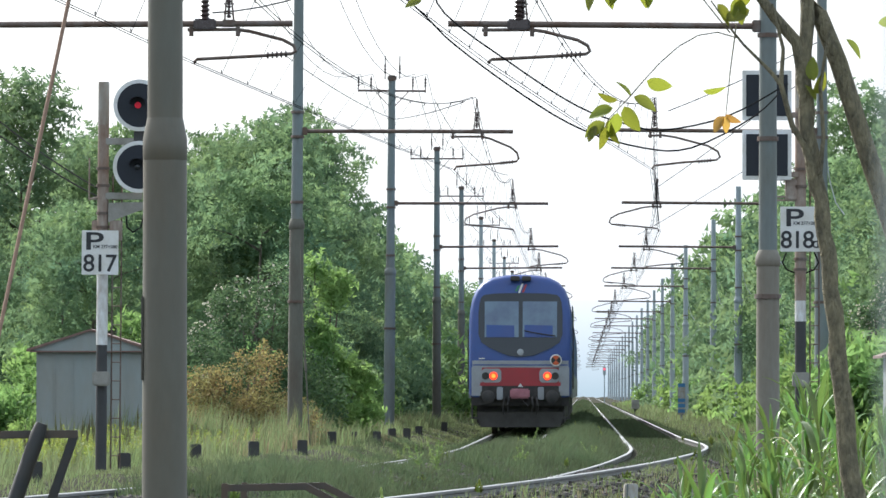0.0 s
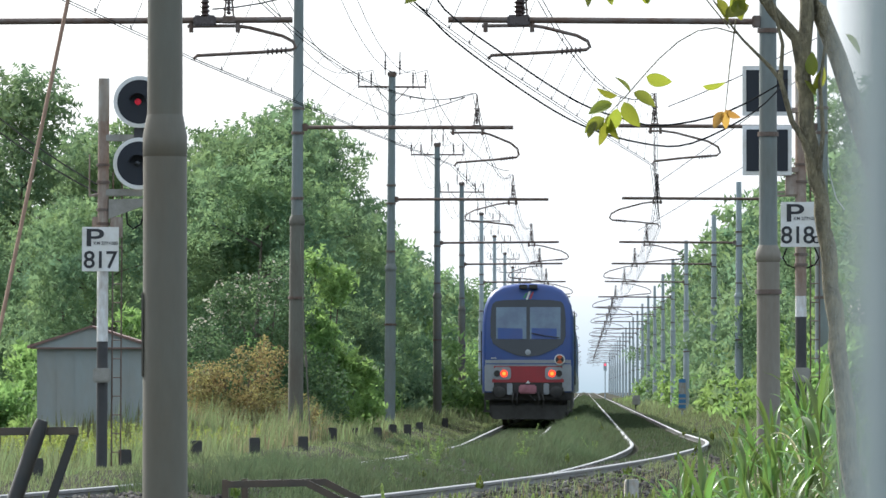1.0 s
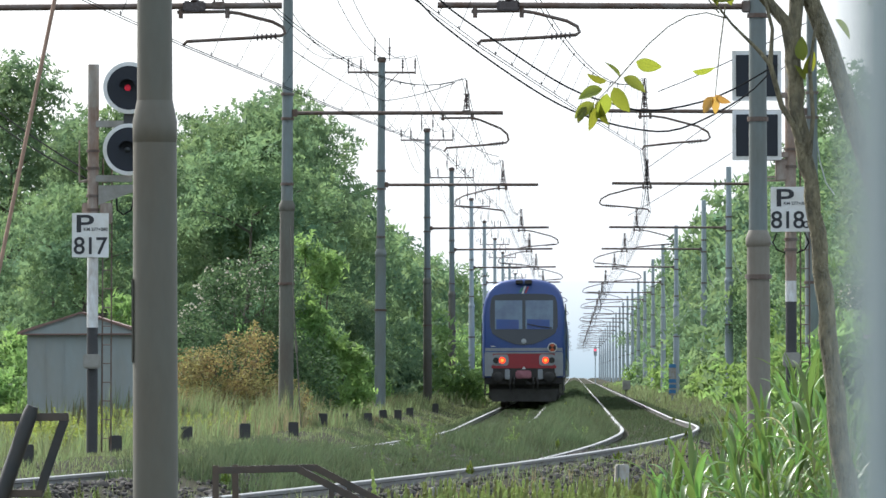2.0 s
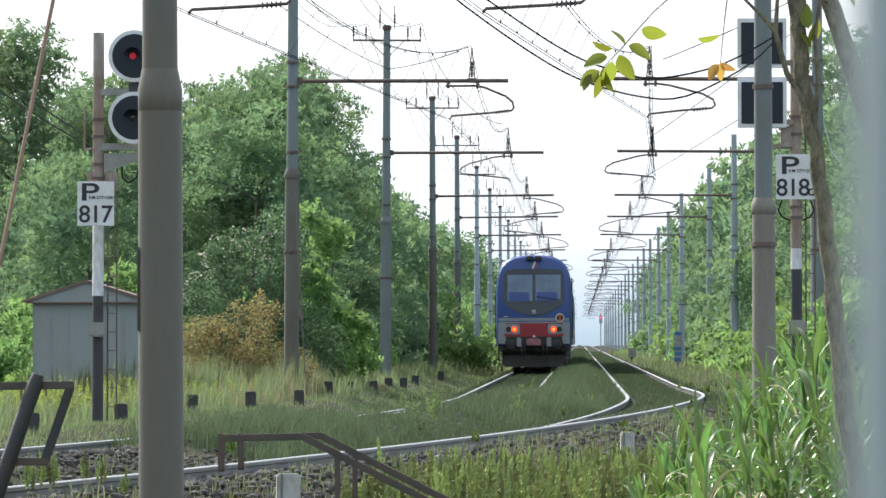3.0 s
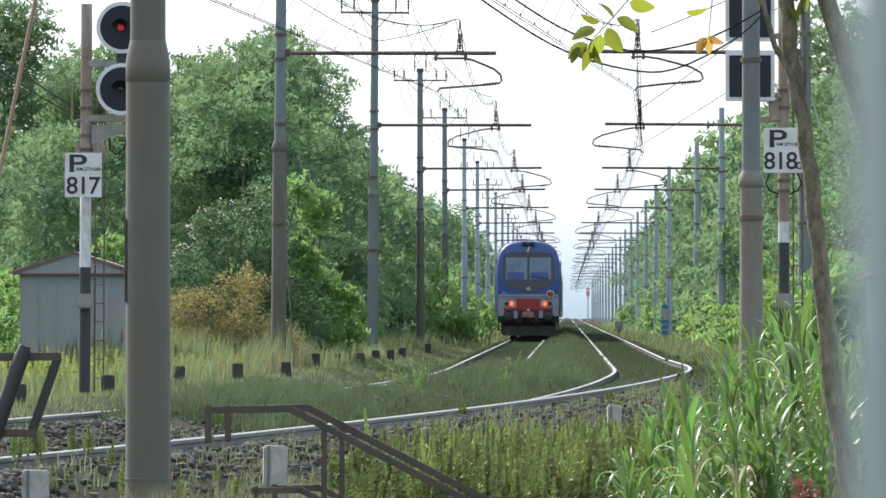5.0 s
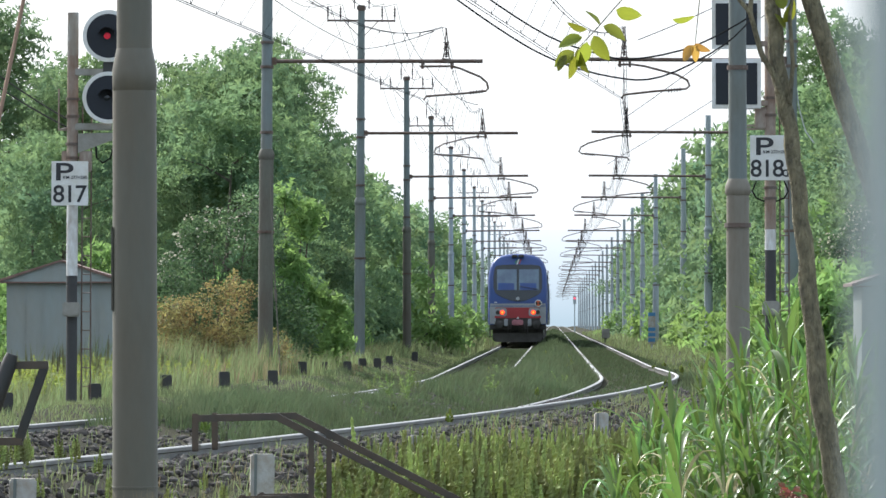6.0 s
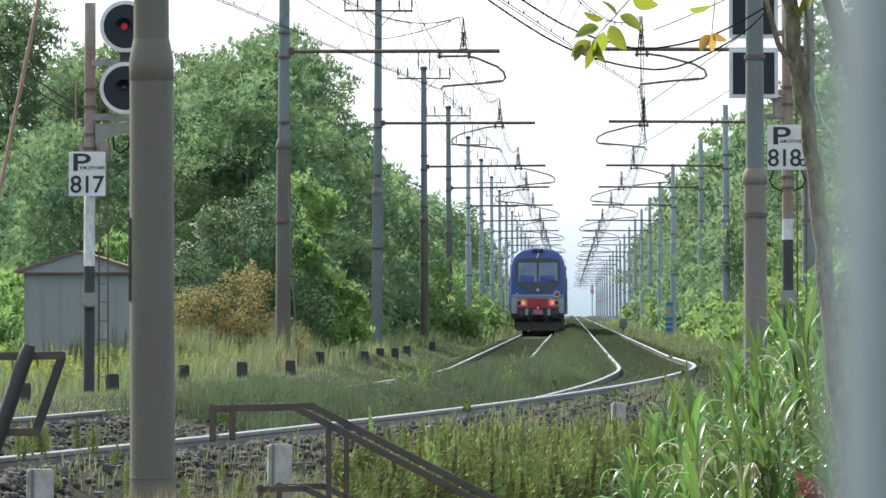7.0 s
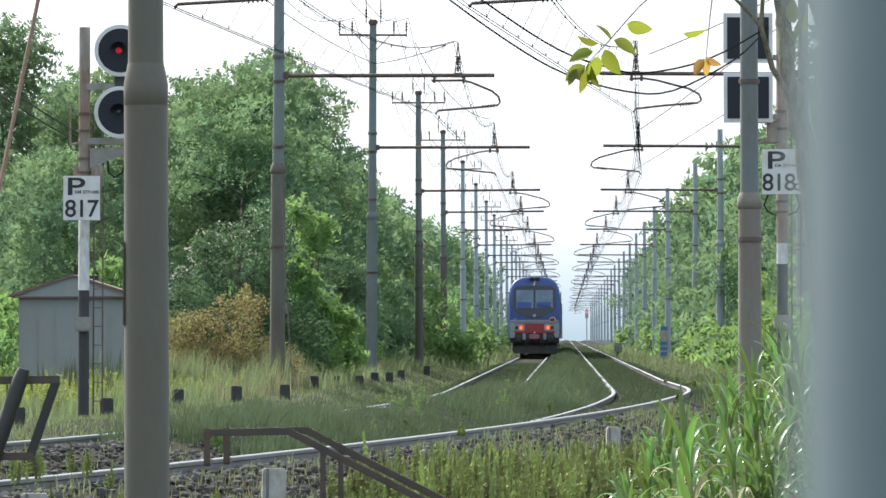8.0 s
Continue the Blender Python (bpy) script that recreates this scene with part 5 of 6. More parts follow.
def near_pole():
    root = thing("steel_pole", pose(0.01834 + 0.012, 0.32, -0.45), "grey-blue painted steel fence tube standing close by", "pole")
    part("shaft", rod(bmesh.new(), (0, 0, -0.15), (0, 0, 2.4), 0.012, 0.012, 48), POLE_NEAR, root, smooth=True)
    part("base_collar", lathe(bmesh.new(), [(0.011, 0.0), (0.03, 0.0), (0.03, 0.02), (0.016, 0.05), (0.011, 0.05)], (0, 0, -0.05), seg=32), POLE_NEAR, root, smooth=True)


signal_round()
signal_square()
hut()
stubs()
near_mast()
stair_railing()
gate_railing()
white_posts()
far_things()
near_pole()


# ---------------------------------------------------------------- ballast, grass, weeds
def scatter(n, y0, y1, off0, off1, track, power=1.0):
    """Places along a track, between two offsets from it; more of them near y0 with a higher power."""
    y = y0 + (y1 - y0) * rng.random(n) ** power
    x = track(y) + rng.uniform(off0, off1, n)
    return x, y


def in_view(x, y, margin=0.012):
    """Only the wedge of land that the lens can see is planted."""
    return np.abs(x / y) < 0.0655 + margin


def ballast():
    ico = bmesh.new()
    bmesh.ops.create_icosphere(ico, subdivisions=1, radius=1.0)
    base = np.array([v.co[:] for v in ico.verts])
    tri = np.array([[v.index for v in f.verts] for f in ico.faces])
    ico.free()
    xs, ys = [], []
    for n, y0, y1, a, b, track, p in ((19000, 44, 115, -2.9, 2.7, right_track, 1.9), (4000, 62, 140, -2.2, 2.0, left_track, 1.3), (4500, 42, 62, 2.0, 5.2, right_track, 1.0)):
        x, y = scatter(n, y0, y1, a, b, track, p)
        k = in_view(x, y)
        xs.append(x[k])
        ys.append(y[k])
    x, y = np.concatenate(xs), np.concatenate(ys)
    # bare patches between the weeds
    keep = np.sin(x * 1.9 + 0.3 * y) + np.sin(y * 0.42 - x) + rng.normal(0, 0.5, len(x)) > -1.5
    x, y = x[keep], y[keep]
    n = len(x)
    s = rng.uniform(0.02, 0.046, n)[:, None, None]
    shape = base[None] * (1 + rng.uniform(-0.35, 0.35, (n, len(base), 1))) * np.stack([rng.uniform(0.8, 1.35, n), rng.uniform(0.8, 1.3, n), rng.uniform(0.55, 0.95, n)], -1)[:, None] * s
    v = shape + np.stack([x, y, ground_z(x, y) + 0.012], -1)[:, None]
    f = (tri[None] + (np.arange(n) * len(base))[:, None, None]).reshape(-1, 3)
    tagged(part("ballast", mesh_of("ballast", v.reshape(-1, 3), f, BALLAST), None), "loose grey and brown crushed ballast stones", "gravel", kind="stuff")


def blades(x, y, z, height, width, lean=0.35, wind=0.1):
    """Grass blades of two bent quads; all arrays of one length."""
    n = len(x)
    a = rng.uniform(0, 2 * math.pi, n)
    d = np.stack([np.cos(a), np.sin(a)], -1) * (np.abs(rng.normal(0, lean, n)) * height)[:, None]
    d[:, 0] += wind * height
    face = rng.uniform(0, math.pi, n)
    w = np.stack([np.cos(face), np.sin(face) * 0.6, np.zeros(n)], -1) * (width / 2)[:, None]
    p0 = np.stack([x, y, z], -1)
    p1 = p0 + np.stack([d[:, 0] * 0.3, d[:, 1] * 0.3, height * 0.6], -1)
    p2 = p0 + np.stack([d[:, 0], d[:, 1], height], -1)
    v = np.stack([p0 - w, p0 + w, p1 + w * 0.8, p1 - w * 0.8, p2], 1).reshape(-1, 3)
    i = np.arange(n)[:, None] * 5
    f = np.concatenate([i + np.array([[0, 1, 2]]), i + np.array([[0, 2, 3]]), i + np.array([[3, 2, 4]])])
    return v, f


def meadow(name, label, mat, beds, category="grass"):
    """beds: (count, y0, y1, off0, off1, track, power, low, high, width, lean)."""
    vs, fs, n0 = [], [], 0
    for n, y0, y1, a, b, track, p, low, high, width, lean in beds:
        x, y = scatter(n, y0, y1, a, b, track, p)
        k = in_view(x, y)
        x, y = x[k], y[k]
        tuft = 0.72 + 0.28 * np.sin(x * 2.1 + 1.3 * np.sin(y * 0.5)) * np.sin(y * 0.35 + x)
        h = rng.uniform(low, high, len(x)) * tuft
        v, f = blades(x, y, ground_z(x, y) - 0.02, h, width * rng.uniform(0.6, 1.4, len(x)) * (1 + y / 400), lean)
        vs.append(v)
        fs.append(f + n0)
        n0 += len(v)
    return tagged(part(name, mesh_of(name, np.concatenate(vs), np.concatenate(fs), mat), None), label, category, kind="stuff")


GRASS_HUMP = material("dull_olive_grass", (0.052, 0.088, 0.042), 0.75, 0, 0.25, 0.5, 6, 0, (0.072, 0.086, 0.042), 0.8, island=0.6, translucent=0.3, spec=0.2)
YELLOW_WEED = material("yellow_green_weed", (0.27, 0.31, 0.055), 0.7, 0, 0.3, 1.5, 8, 0, (0.14, 0.20, 0.05), 0.9, island=0.6, translucent=0.45)
MULLEIN = material("dark_olive_spikes", (0.19, 0.20, 0.08), 0.8, 0, 0.3, 2, 30, 0.2, (0.13, 0.12, 0.06), 0.8, island=0.6, translucent=0.2)
SEED = material("green_seed_spikes", (0.325, 0.355, 0.115), 0.8, 0, 0.4, 3, 40, 0.4, (0.15, 0.185, 0.06), 0.9, island=0.9, translucent=0.3)


def grasses():
    meadow("grass", "dull olive grass on the hump between the tracks", GRASS_HUMP, [
        (6000, 72, 84, 0.95, 2.75, left_track, 1.0, 0.14, 0.30, 0.008, 0.45),
        (6000, 84, 96, 0.95, 2.75, left_track, 1.0, 0.06, 0.16, 0.008, 0.45),
        (10000, 96, 135, 0.95, 2.75, left_track, 1.0, 0.10, 0.24, 0.009, 0.45),
        (12000, 135, 320, 0.95, 2.6, left_track, 1.0, 0.15, 0.36, 0.012, 0.4),
        (9000, 110, 320, -0.6, 0.6, left_track, 1.0, 0.05, 0.14, 0.013, 0.5),
        (5000, 85, 320, -1.6, -0.85, left_track, 1.0, 0.05, 0.16, 0.013, 0.5),
        (11000, 110, 320, -0.6, 0.6, right_track, 1.0, 0.05, 0.16, 0.014, 0.5),
        (4000, 320, 800, -0.6, 0.6, right_track, 1.0, 0.08, 0.18, 0.03, 0.5),
        (7000, 115, 320, 0.85, 1.6, right_track, 1.0, 0.05, 0.2, 0.014, 0.5),
        (8000, 320, 800, 0.95, 2.6, left_track, 1.0, 0.2, 0.4, 0.03, 0.4)])
    meadow("grass", "tall mixed green grass on the verge", GRASS, [
        (26000, 84, 190, -9.0, -3.95, left_track, 1.0, 0.22, 0.66, 0.014, 0.3),
        (12000, 150, 280, -7.5, -3.2, left_track, 1.0, 0.2, 0.7, 0.018, 0.3),
        (9000, 138, 180, -8.4, -4.1, left_track, 1.0, 0.6, 1.25, 0.013, 0.2),
        (17000, 84, 290, -3.9, -1.3, left_track, 1.0, 0.06, 0.18, 0.012, 0.4),
        (13000, 110, 330, 1.3, 8.0, right_track, 1.0, 0.12, 0.4, 0.016, 0.35),
        (16000, 44, 112, 1.9, 5.4, right_track, 1.0, 0.05, 0.17, 0.009, 0.4),
        (9000, 49, 112, 0.95, 3.2, right_track, 1.0, 0.07, 0.22, 0.008, 0.45),
        (5000, 48, 64, 1.6, 5.2, right_track, 1.0, 0.08, 0.24, 0.008, 0.4),
        (1600, 52, 78, -2.9, -1.0, right_track, 1.0, 0.06, 0.2, 0.008, 0.45),
        (9000, 70, 120, -4.2, -1.7, left_track, 1.0, 0.06, 0.2, 0.011, 0.4),
        (9000, 280, 800, -9.0, -1.7, left_track, 1.0, 0.3, 0.8, 0.04, 0.3),
        (9000, 330, 800, 1.5, 9.0, right_track, 1.0, 0.2, 0.6, 0.04, 0.3)])
    meadow("dry_grass", "straw-coloured dry grass", GRASS_DRY, [
        (3200, 125, 240, -6.0, -3.8, left_track, 1.0, 0.3, 0.7, 0.012, 0.25),
        (2600, 142, 176, -7.8, -4.1, left_track, 1.0, 0.6, 1.15, 0.010, 0.2),
        (1500, 165, 184, -4.4, -2.9, left_track, 1.0, 0.07, 0.2, 0.010, 0.35),
        (3200, 37, 40.5, 3.0, 4.9, right_track, 1.0, 0.62, 0.95, 0.006, 0.22),
        (2600, 52, 110, 1.2, 3.4, right_track, 1.0, 0.08, 0.26, 0.007, 0.35),
        (3500, 47.2, 60, 2.2, 5.2, right_track, 1.0, 0.12, 0.4, 0.007, 0.35)])


TUFT = material("soft_green_tuft_grass", (0.066, 0.108, 0.052), 0.75, 0, 0.25, 0.8, 6, 0, (0.08, 0.096, 0.052), 0.8, island=0.5, translucent=0.4, spec=0.15)


def tufts():
    """Soft domed tufts of fine grass on the hump between the tracks and along the far rail."""
    r = np.random.default_rng(91)
    vs, fs, n0 = [], [], 0
    for count, y0, y1, off0, off1, size, high in ((60, 72, 84, 1.0, 2.4, 0.34, 0.42), (34, 84, 97, 1.1, 2.4, 0.26, 0.22), (110, 97, 140, 1.0, 2.5, 0.32, 0.36),
                                                 (120, 140, 260, 1.0, 2.5, 0.36, 0.42), (70, 100, 190, -3.2, -1.4, 0.26, 0.24), (60, 105, 220, 1.2, 2.6, 0.3, 0.25)):
        track = right_track if (count, size) == (60, 0.3) else left_track
        for k in range(count):
            yc = r.uniform(y0, y1)
            xc = float(track(yc)) + r.uniform(off0, off1)
            if abs(xc / yc) > 0.075:
                continue
            m = 130
            w = size * r.uniform(0.6, 1.4)
            dx, dy = r.normal(0, w * 0.5, m), r.normal(0, w * 0.9, m)
            x, y = xc + dx, yc + dy
            h = high * r.uniform(0.55, 1.1) * np.exp(-(dx / w) ** 2 * 0.6) * r.uniform(0.5, 1.0, m)
            v, f = blades(x, y, ground_z(x, y) - 0.02, h, 0.007 * r.uniform(0.6, 1.4, m) * (1 + yc / 300), 0.55, r.normal(0.05, 0.12))
            vs.append(v)
            fs.append(f + n0)
            n0 += len(v)
    return tagged(part("grass_tufts", mesh_of("grass_tufts", np.concatenate(vs), np.concatenate(fs), TUFT), None), "soft fine grass tufts on the hump between the tracks", "grass", kind="stuff")


def leafy(name, label, spots, leaf, mat, seed, m=34):
    """Fuzzy weeds of several leafy stems; spots: (x, y, height)."""
    r = np.random.default_rng(seed)
    P, vs, fs, n0 = [], [], [], 0
    for x, y, h in spots:
        z = float(ground_z(np.array(x), np.array(y)))
        for stem in range(r.integers(3, 7)):
            lean, a, top = r.uniform(0.02, 0.22), r.uniform(0, 6.28), h * r.uniform(0.6, 1.1)
            t = r.random(m) ** 0.8
            c = np.stack([x + lean * t * math.cos(a), y + lean * t * math.sin(a), z + top * t], -1)
            c[:, :2] += r.normal(0, leaf * 0.52, (m, 2)) * (1.15 - t)[:, None]
            P.append(c)
            line = np.stack([x + lean * np.array([0, 0.5, 1]) * math.cos(a), y + lean * np.array([0, 0.5, 1]) * math.sin(a), z + top * np.array([0, 0.5, 1])], -1)
            w = np.array([0.003, 0, 0])
            vs.append(np.concatenate([line - w, line + w]))
            fs += [(n0, n0 + 3, n0 + 4, n0 + 1), (n0 + 1, n0 + 4, n0 + 5, n0 + 2)]
            n0 += 6
    v, f = leaf_quads(np.concatenate(P), leaf, 0.0, 0.3)
    vs.append(v)
    return tagged(part(name, mesh_of(name, np.concatenate(vs), np.concatenate([np.array(fs), f + n0]), mat), None), label, "weeds", kind="stuff")


def bushy_weeds():
    r = np.random.default_rng(17)
    spots = [(0.55, 56, 0.55), (0.7, 57.5, 0.6), (0.62, 59, 0.5), (1.2, 58, 0.42), (1.05, 61, 0.5), (1.35, 60, 0.62), (1.6, 58.5, 0.45), (1.5, 63, 0.5)]
    for k in range(60):
        y = r.uniform(54, 72)
        spots.append((r.uniform(0.0045, 0.0262) * y, y, r.uniform(0.18, 0.42)))
    leafy("leafy_weeds", "fuzzy green leafy weeds growing in the ballast", spots, 0.042, BUSHY, 18)
    spots = []
    for k in range(330):
        y = r.uniform(98, 146)
        spots.append((float(left_track(y)) - r.uniform(4.4, 8.2), y, r.uniform(0.28, 0.56)))
    leafy("yellow_weeds", "yellow-green leafy weeds among the verge grass", spots, 0.075, YELLOW_WEED, 19, 20)
    # a sapling by the far rail and a few small ones on the hump
    spots = [(float(left_track(y)) + d, y, h) for y, d, h in ((93.0, 1.9, 0.5), (92.4, 1.75, 0.42), (104.0, 2.2, 0.36), (116.0, 1.6, 0.4), (126.0, 2.3, 0.34), (84.0, 2.3, 0.3), (110.0, -1.5, 0.34), (138.0, -1.7, 0.4))]
    leafy("leafy_weeds", "small leafy weeds growing on the hump beside the rails", spots, 0.055, BUSHY, 20)


BUSHY = material("fresh_weed_leaves", (0.11, 0.20, 0.06), 0.65, 0, 0.25, 2, 12, 0, (0.15, 0.19, 0.065), 0.8, island=0.6, translucent=0.4, spec=0.2)


def spiky_weed(n_leaf, height, seed):
    """An upright weed as corners and triangles: stems that end in knobbly seed spikes, and narrow leaves below."""
    r = np.random.default_rng(seed)
    vs, fs, n0 = [], [], 0
    rings, seg = 11, 4
    for s in range(5):
        a = r.uniform(0, 6.28)
        q = 0.0 if s == 0 else r.uniform(0.03, 0.085)
        z1 = height * (1.0 if s == 0 else r.uniform(0.66, 0.93))
        z0 = z1 - height * r.uniform(0.3, 0.42)
        for i in range(rings):
            t = i / (rings - 1)
            rad = 0.023 * (1 - 0.8 * t ** 2) * r.uniform(0.8, 1.2) * (1.22 if i % 2 else 0.74) + 0.002
            u = np.arange(seg) * 6.283 / seg + 0.6 * i
            vs.append(np.stack([q * math.cos(a) * (0.7 + 0.3 * t) + rad * np.cos(u) * r.uniform(0.7, 1.3, seg), q * math.sin(a) * (0.7 + 0.3 * t) + rad * np.sin(u) * r.uniform(0.7, 1.3, seg), np.full(seg, z0 + (z1 - z0) * t)], -1))
            if i:
                for k in range(seg):
                    c0, c1 = n0 + (i - 1) * seg + k, n0 + (i - 1) * seg + (k + 1) % seg
                    fs += [(c0, c1, c1 + seg), (c0, c1 + seg, c0 + seg)]
        n0 += rings * seg
    for k in range(n_leaf):
        t, u = r.uniform(0.08, 0.85), r.uniform(0, 6.28)
        d = np.array([math.cos(u), math.sin(u), r.uniform(0.3, 1.2)])
        p = np.array([0.03 * math.cos(u), 0.03 * math.sin(u), height * t])
        w = np.array([-math.sin(u), math.cos(u), 0]) * 0.007
        vs.append(np.stack([p - w, p + w, p + d * r.uniform(0.04, 0.09) * (1.1 - t)]))
        fs.append((n0, n0 + 1, n0 + 2))
        n0 += 3
    return np.concatenate(vs), np.array(fs)


def weeds():
    """Weeds by the hundred in front of the track, and the yellow ones on the verge."""
    kinds = [spiky_weed(46, 1.0, 60 + i) for i in range(8)]

    def plant(x, y, h, scale, mat, name, label, z=None):
        vs, fs, n0 = [], [], 0
        z = ground_z(x, y) if z is None else z
        for i in range(len(x)):
            p, f = kinds[i % 8]
            c, sn = math.cos(i * 2.4), math.sin(i * 2.4)
            q = p * np.array([scale, scale, h[i]])
            q = np.stack([q[:, 0] * c - q[:, 1] * sn + 0.08 * h[i] * math.sin(i) * p[:, 2], q[:, 0] * sn + q[:, 1] * c, q[:, 2]], -1) + np.array([x[i], y[i], z[i]])
            vs.append(q)
            fs.append(f + n0)
            n0 += len(q)
        return tagged(part(name, mesh_of(name, np.concatenate(vs), np.concatenate(fs), mat), None), label, "weeds", kind="stuff")

    n = 900
    y = 47.4 + 11 * rng.random(n)
    x = rng.uniform(-0.9, 1.7, n) + (y - 46) * 0.01
    keep = (x > 0.1 - 0.9 * rng.random(n)) & (y < 55 + 2.5 * x)
    x, y = x[keep], y[keep]
    plant(x, y, rng.uniform(0.5, 0.86, len(x)), 1.0, SEED, "weeds", "green seed-spiked weeds crowding beside the ballast")
    n = 34
    y = 47.4 + 6 * rng.random(n)
    x = rng.uniform(-3.4, -0.9, n)
    plant(x, y, rng.uniform(0.22, 0.44, n), 0.5, SEED, "weeds", "scattered seed-spiked weeds beside the ballast")
    n = 90
    y = rng.uniform(100, 150, n)
    x = left_track(y) - rng.uniform(4.5, 8.0, n)
    plant(x, y, rng.uniform(0.5, 0.9, n), 0.4, MULLEIN, "dark_spike_weeds", "dark upright seed spikes standing in the verge grass")
    n = 46
    y = rng.uniform(66, 200, n)
    x = right_track(y) + rng.choice([-1.35, -1.0, 1.1, 1.7, 2.2, -2.2], n) + rng.normal(0, 0.2, n)
    plant(x, y, rng.uniform(0.12, 0.3, n), 0.8, YELLOW_WEED, "yellow_weeds", "small green weeds growing in the track")


# ---------------------------------------------------------------- giant reed
REED = material("glossy_reed_leaf", (0.11, 0.195, 0.045), 0.36, 0, 0.2, 3, 30, 0.02, (0.10, 0.18, 0.042), 0.8, each=0.9, translucent=0.33, spec=0.42)
REED_DRY = material("pale_withered_reed_leaf", (0.42, 0.38, 0.24), 0.7, 0, 0.2, 6, 40, 0, (0.30, 0.28, 0.15), 0.8, each=0.4, translucent=0.35)
CANE = material("pale_green_cane", (0.20, 0.26, 0.10), 0.5, 0, 0.2, 6, 40, 0.05, (0.26, 0.24, 0.12))


def reed_leaf(length, width, droop, name="leaf"):
    """A long folded blade that arches over and tapers to a point."""
    n = 9
    v, f = [], []
    x = z = 0.0
    ang = radians(68)
    for i in range(n + 1):
        t = i / n
        w = width * (math.sin(min(t * 3.2, 1.57)) * (1 - t) ** 0.75) / 2 + 0.0006
        v += [(x, -w, z + w * 0.45), (x, 0, z), (x, w, z + w * 0.45)]
        x += length / n * math.cos(ang)
        z += length / n * math.sin(ang)
        ang -= droop / n * (0.4 + 1.3 * t)
    for i in range(n):
        a = 3 * i
        f += [(a, a + 1, a + 4, a + 3), (a + 1, a + 2, a + 5, a + 4)]
    return mesh_of(name, v, f, REED, True)


def reeds():
    shapes = [reed_leaf(0.32, 0.034, 1.6), reed_leaf(0.38, 0.038, 2.4), reed_leaf(0.34, 0.032, 3.2), reed_leaf(0.28, 0.034, 0.7), reed_leaf(0.40, 0.034, 3.9)]
    dry = [reed_leaf(0.36, 0.022, 3.0), reed_leaf(0.30, 0.018, 2.2)]
    for me in dry:
        me.materials[0] = REED_DRY
    r = random.Random(21)
    spots = []
    for i in range(128):
        y = r.uniform(24.5, 31.0)
        u = r.random() ** 0.9
        x = (0.0272 + 0.0330 * u) * y
        top = 0.62 + 0.54 * min(u * 1.6, 1.0) + r.uniform(-0.34, 0.05)
        spots.append((x, y, top, r.uniform(0.8, 1.1)))
    for x, y, u in ((0.95, 26.0, 1.04), (1.20, 26.5, 1.24), (1.30, 27.0, 1.28), (1.38, 25.5, 1.22), (1.06, 27.5, 1.0)):
        spots.append((x, y, u, 1.1))
    for i, (x, y, top, big) in enumerate(spots):
        ground_here = float(ground_z(np.array(x), np.array(y)))
        h = top - 0.22 - ground_here
        root = thing("giant_reed", pose(x, y, ground_here, r.uniform(-6, 6), r.uniform(-8, 8), r.uniform(0, 360)), "bright green giant reed with long arching leaves", "reed", "reed clump")
        part("cane", pipe(bmesh.new(), [(0, 0, -0.05), (0.01, 0, h * 0.5), (0, 0.01, h + 0.06)], [0.012, 0.010, 0.004], 7), CANE, root, smooth=True)
        k = 18
        low = min(0.74, 0.68 * h)
        fan = r.uniform(0, 180)
        for j in range(k):
            z = low + (h - low) * j / (k - 1) + r.uniform(-0.02, 0.02)
            young = j > k - 5
            withered = not young and r.random() < (0.22 if 0.038 < x / y < 0.048 else 0.06)
            leaf = new("leaf", r.choice(dry) if withered else shapes[r.choice((0, 3, 3)) if young else r.randrange(5)])
            leaf.parent = root
            s = r.uniform(0.75, 1.2) * (0.9 if young else 1.0) * big
            leaf.matrix_local = pose(0, 0, z, 0, (-14 if young else 6) + r.uniform(-14, 12), fan + 180 * (j % 2) + r.uniform(-38, 38)) @ Matrix.Diagonal((s, s, s, 1))


def red_weed():
    """A low weed with reddish leaves at the foot of the reeds."""
    r = np.random.default_rng(44)
    root = thing("red_weed", pose(1.27, 23.6, 0), "low weed with reddish-brown leaves under the reeds", "weed")
    bm, pts = bmesh.new(), []
    for k in range(7):
        x, z = r.uniform(-0.08, 0.08), r.uniform(0.50, 0.585)
        pipe(bm, [(x * 0.3, 0, -0.45), (x * 0.7, 0.01, 0.3), (x, 0, z)], [0.004, 0.003, 0.0015], 5)
        pts.append(np.array([x, 0, z]) + r.normal(0, 0.018, (26, 3)))
    part("stem_tangle", bm, BARK, root)
    v, f = leaf_quads(np.concatenate(pts), 0.026, 0.1, 0.5)
    part("foliage", mesh_of("foliage", v, f, RED_LEAF), None, root)


RED_LEAF = material("reddish_brown_leaves", (0.24, 0.06, 0.04), 0.6, 0, 0.25, 20, 60, 0, (0.12, 0.07, 0.04), 0.8, island=0.6, translucent=0.35)


# ---------------------------------------------------------------- the young tree close by
LEAF_NEAR = material("backlit_yellow_green_leaf", (0.19, 0.22, 0.022), 0.45, 0, 0.25, 25, 200, 0.05, (0.13, 0.165, 0.02), 0.8, each=0.5, translucent=0.55)
LEAF_GOLD = material("yellowing_leaf", (0.42, 0.27, 0.04), 0.5, 0, 0.25, 25, 200, 0.05, (0.32, 0.22, 0.05), 0.8, each=0.4, translucent=0.5)
BARK_NEAR = material("mossy_grey_bark", (0.29, 0.25, 0.15), 0.95, 0, 0.45, 40, 120, 1.0, (0.095, 0.085, 0.055), 0.7, stretch=(1, 1, 0.35))


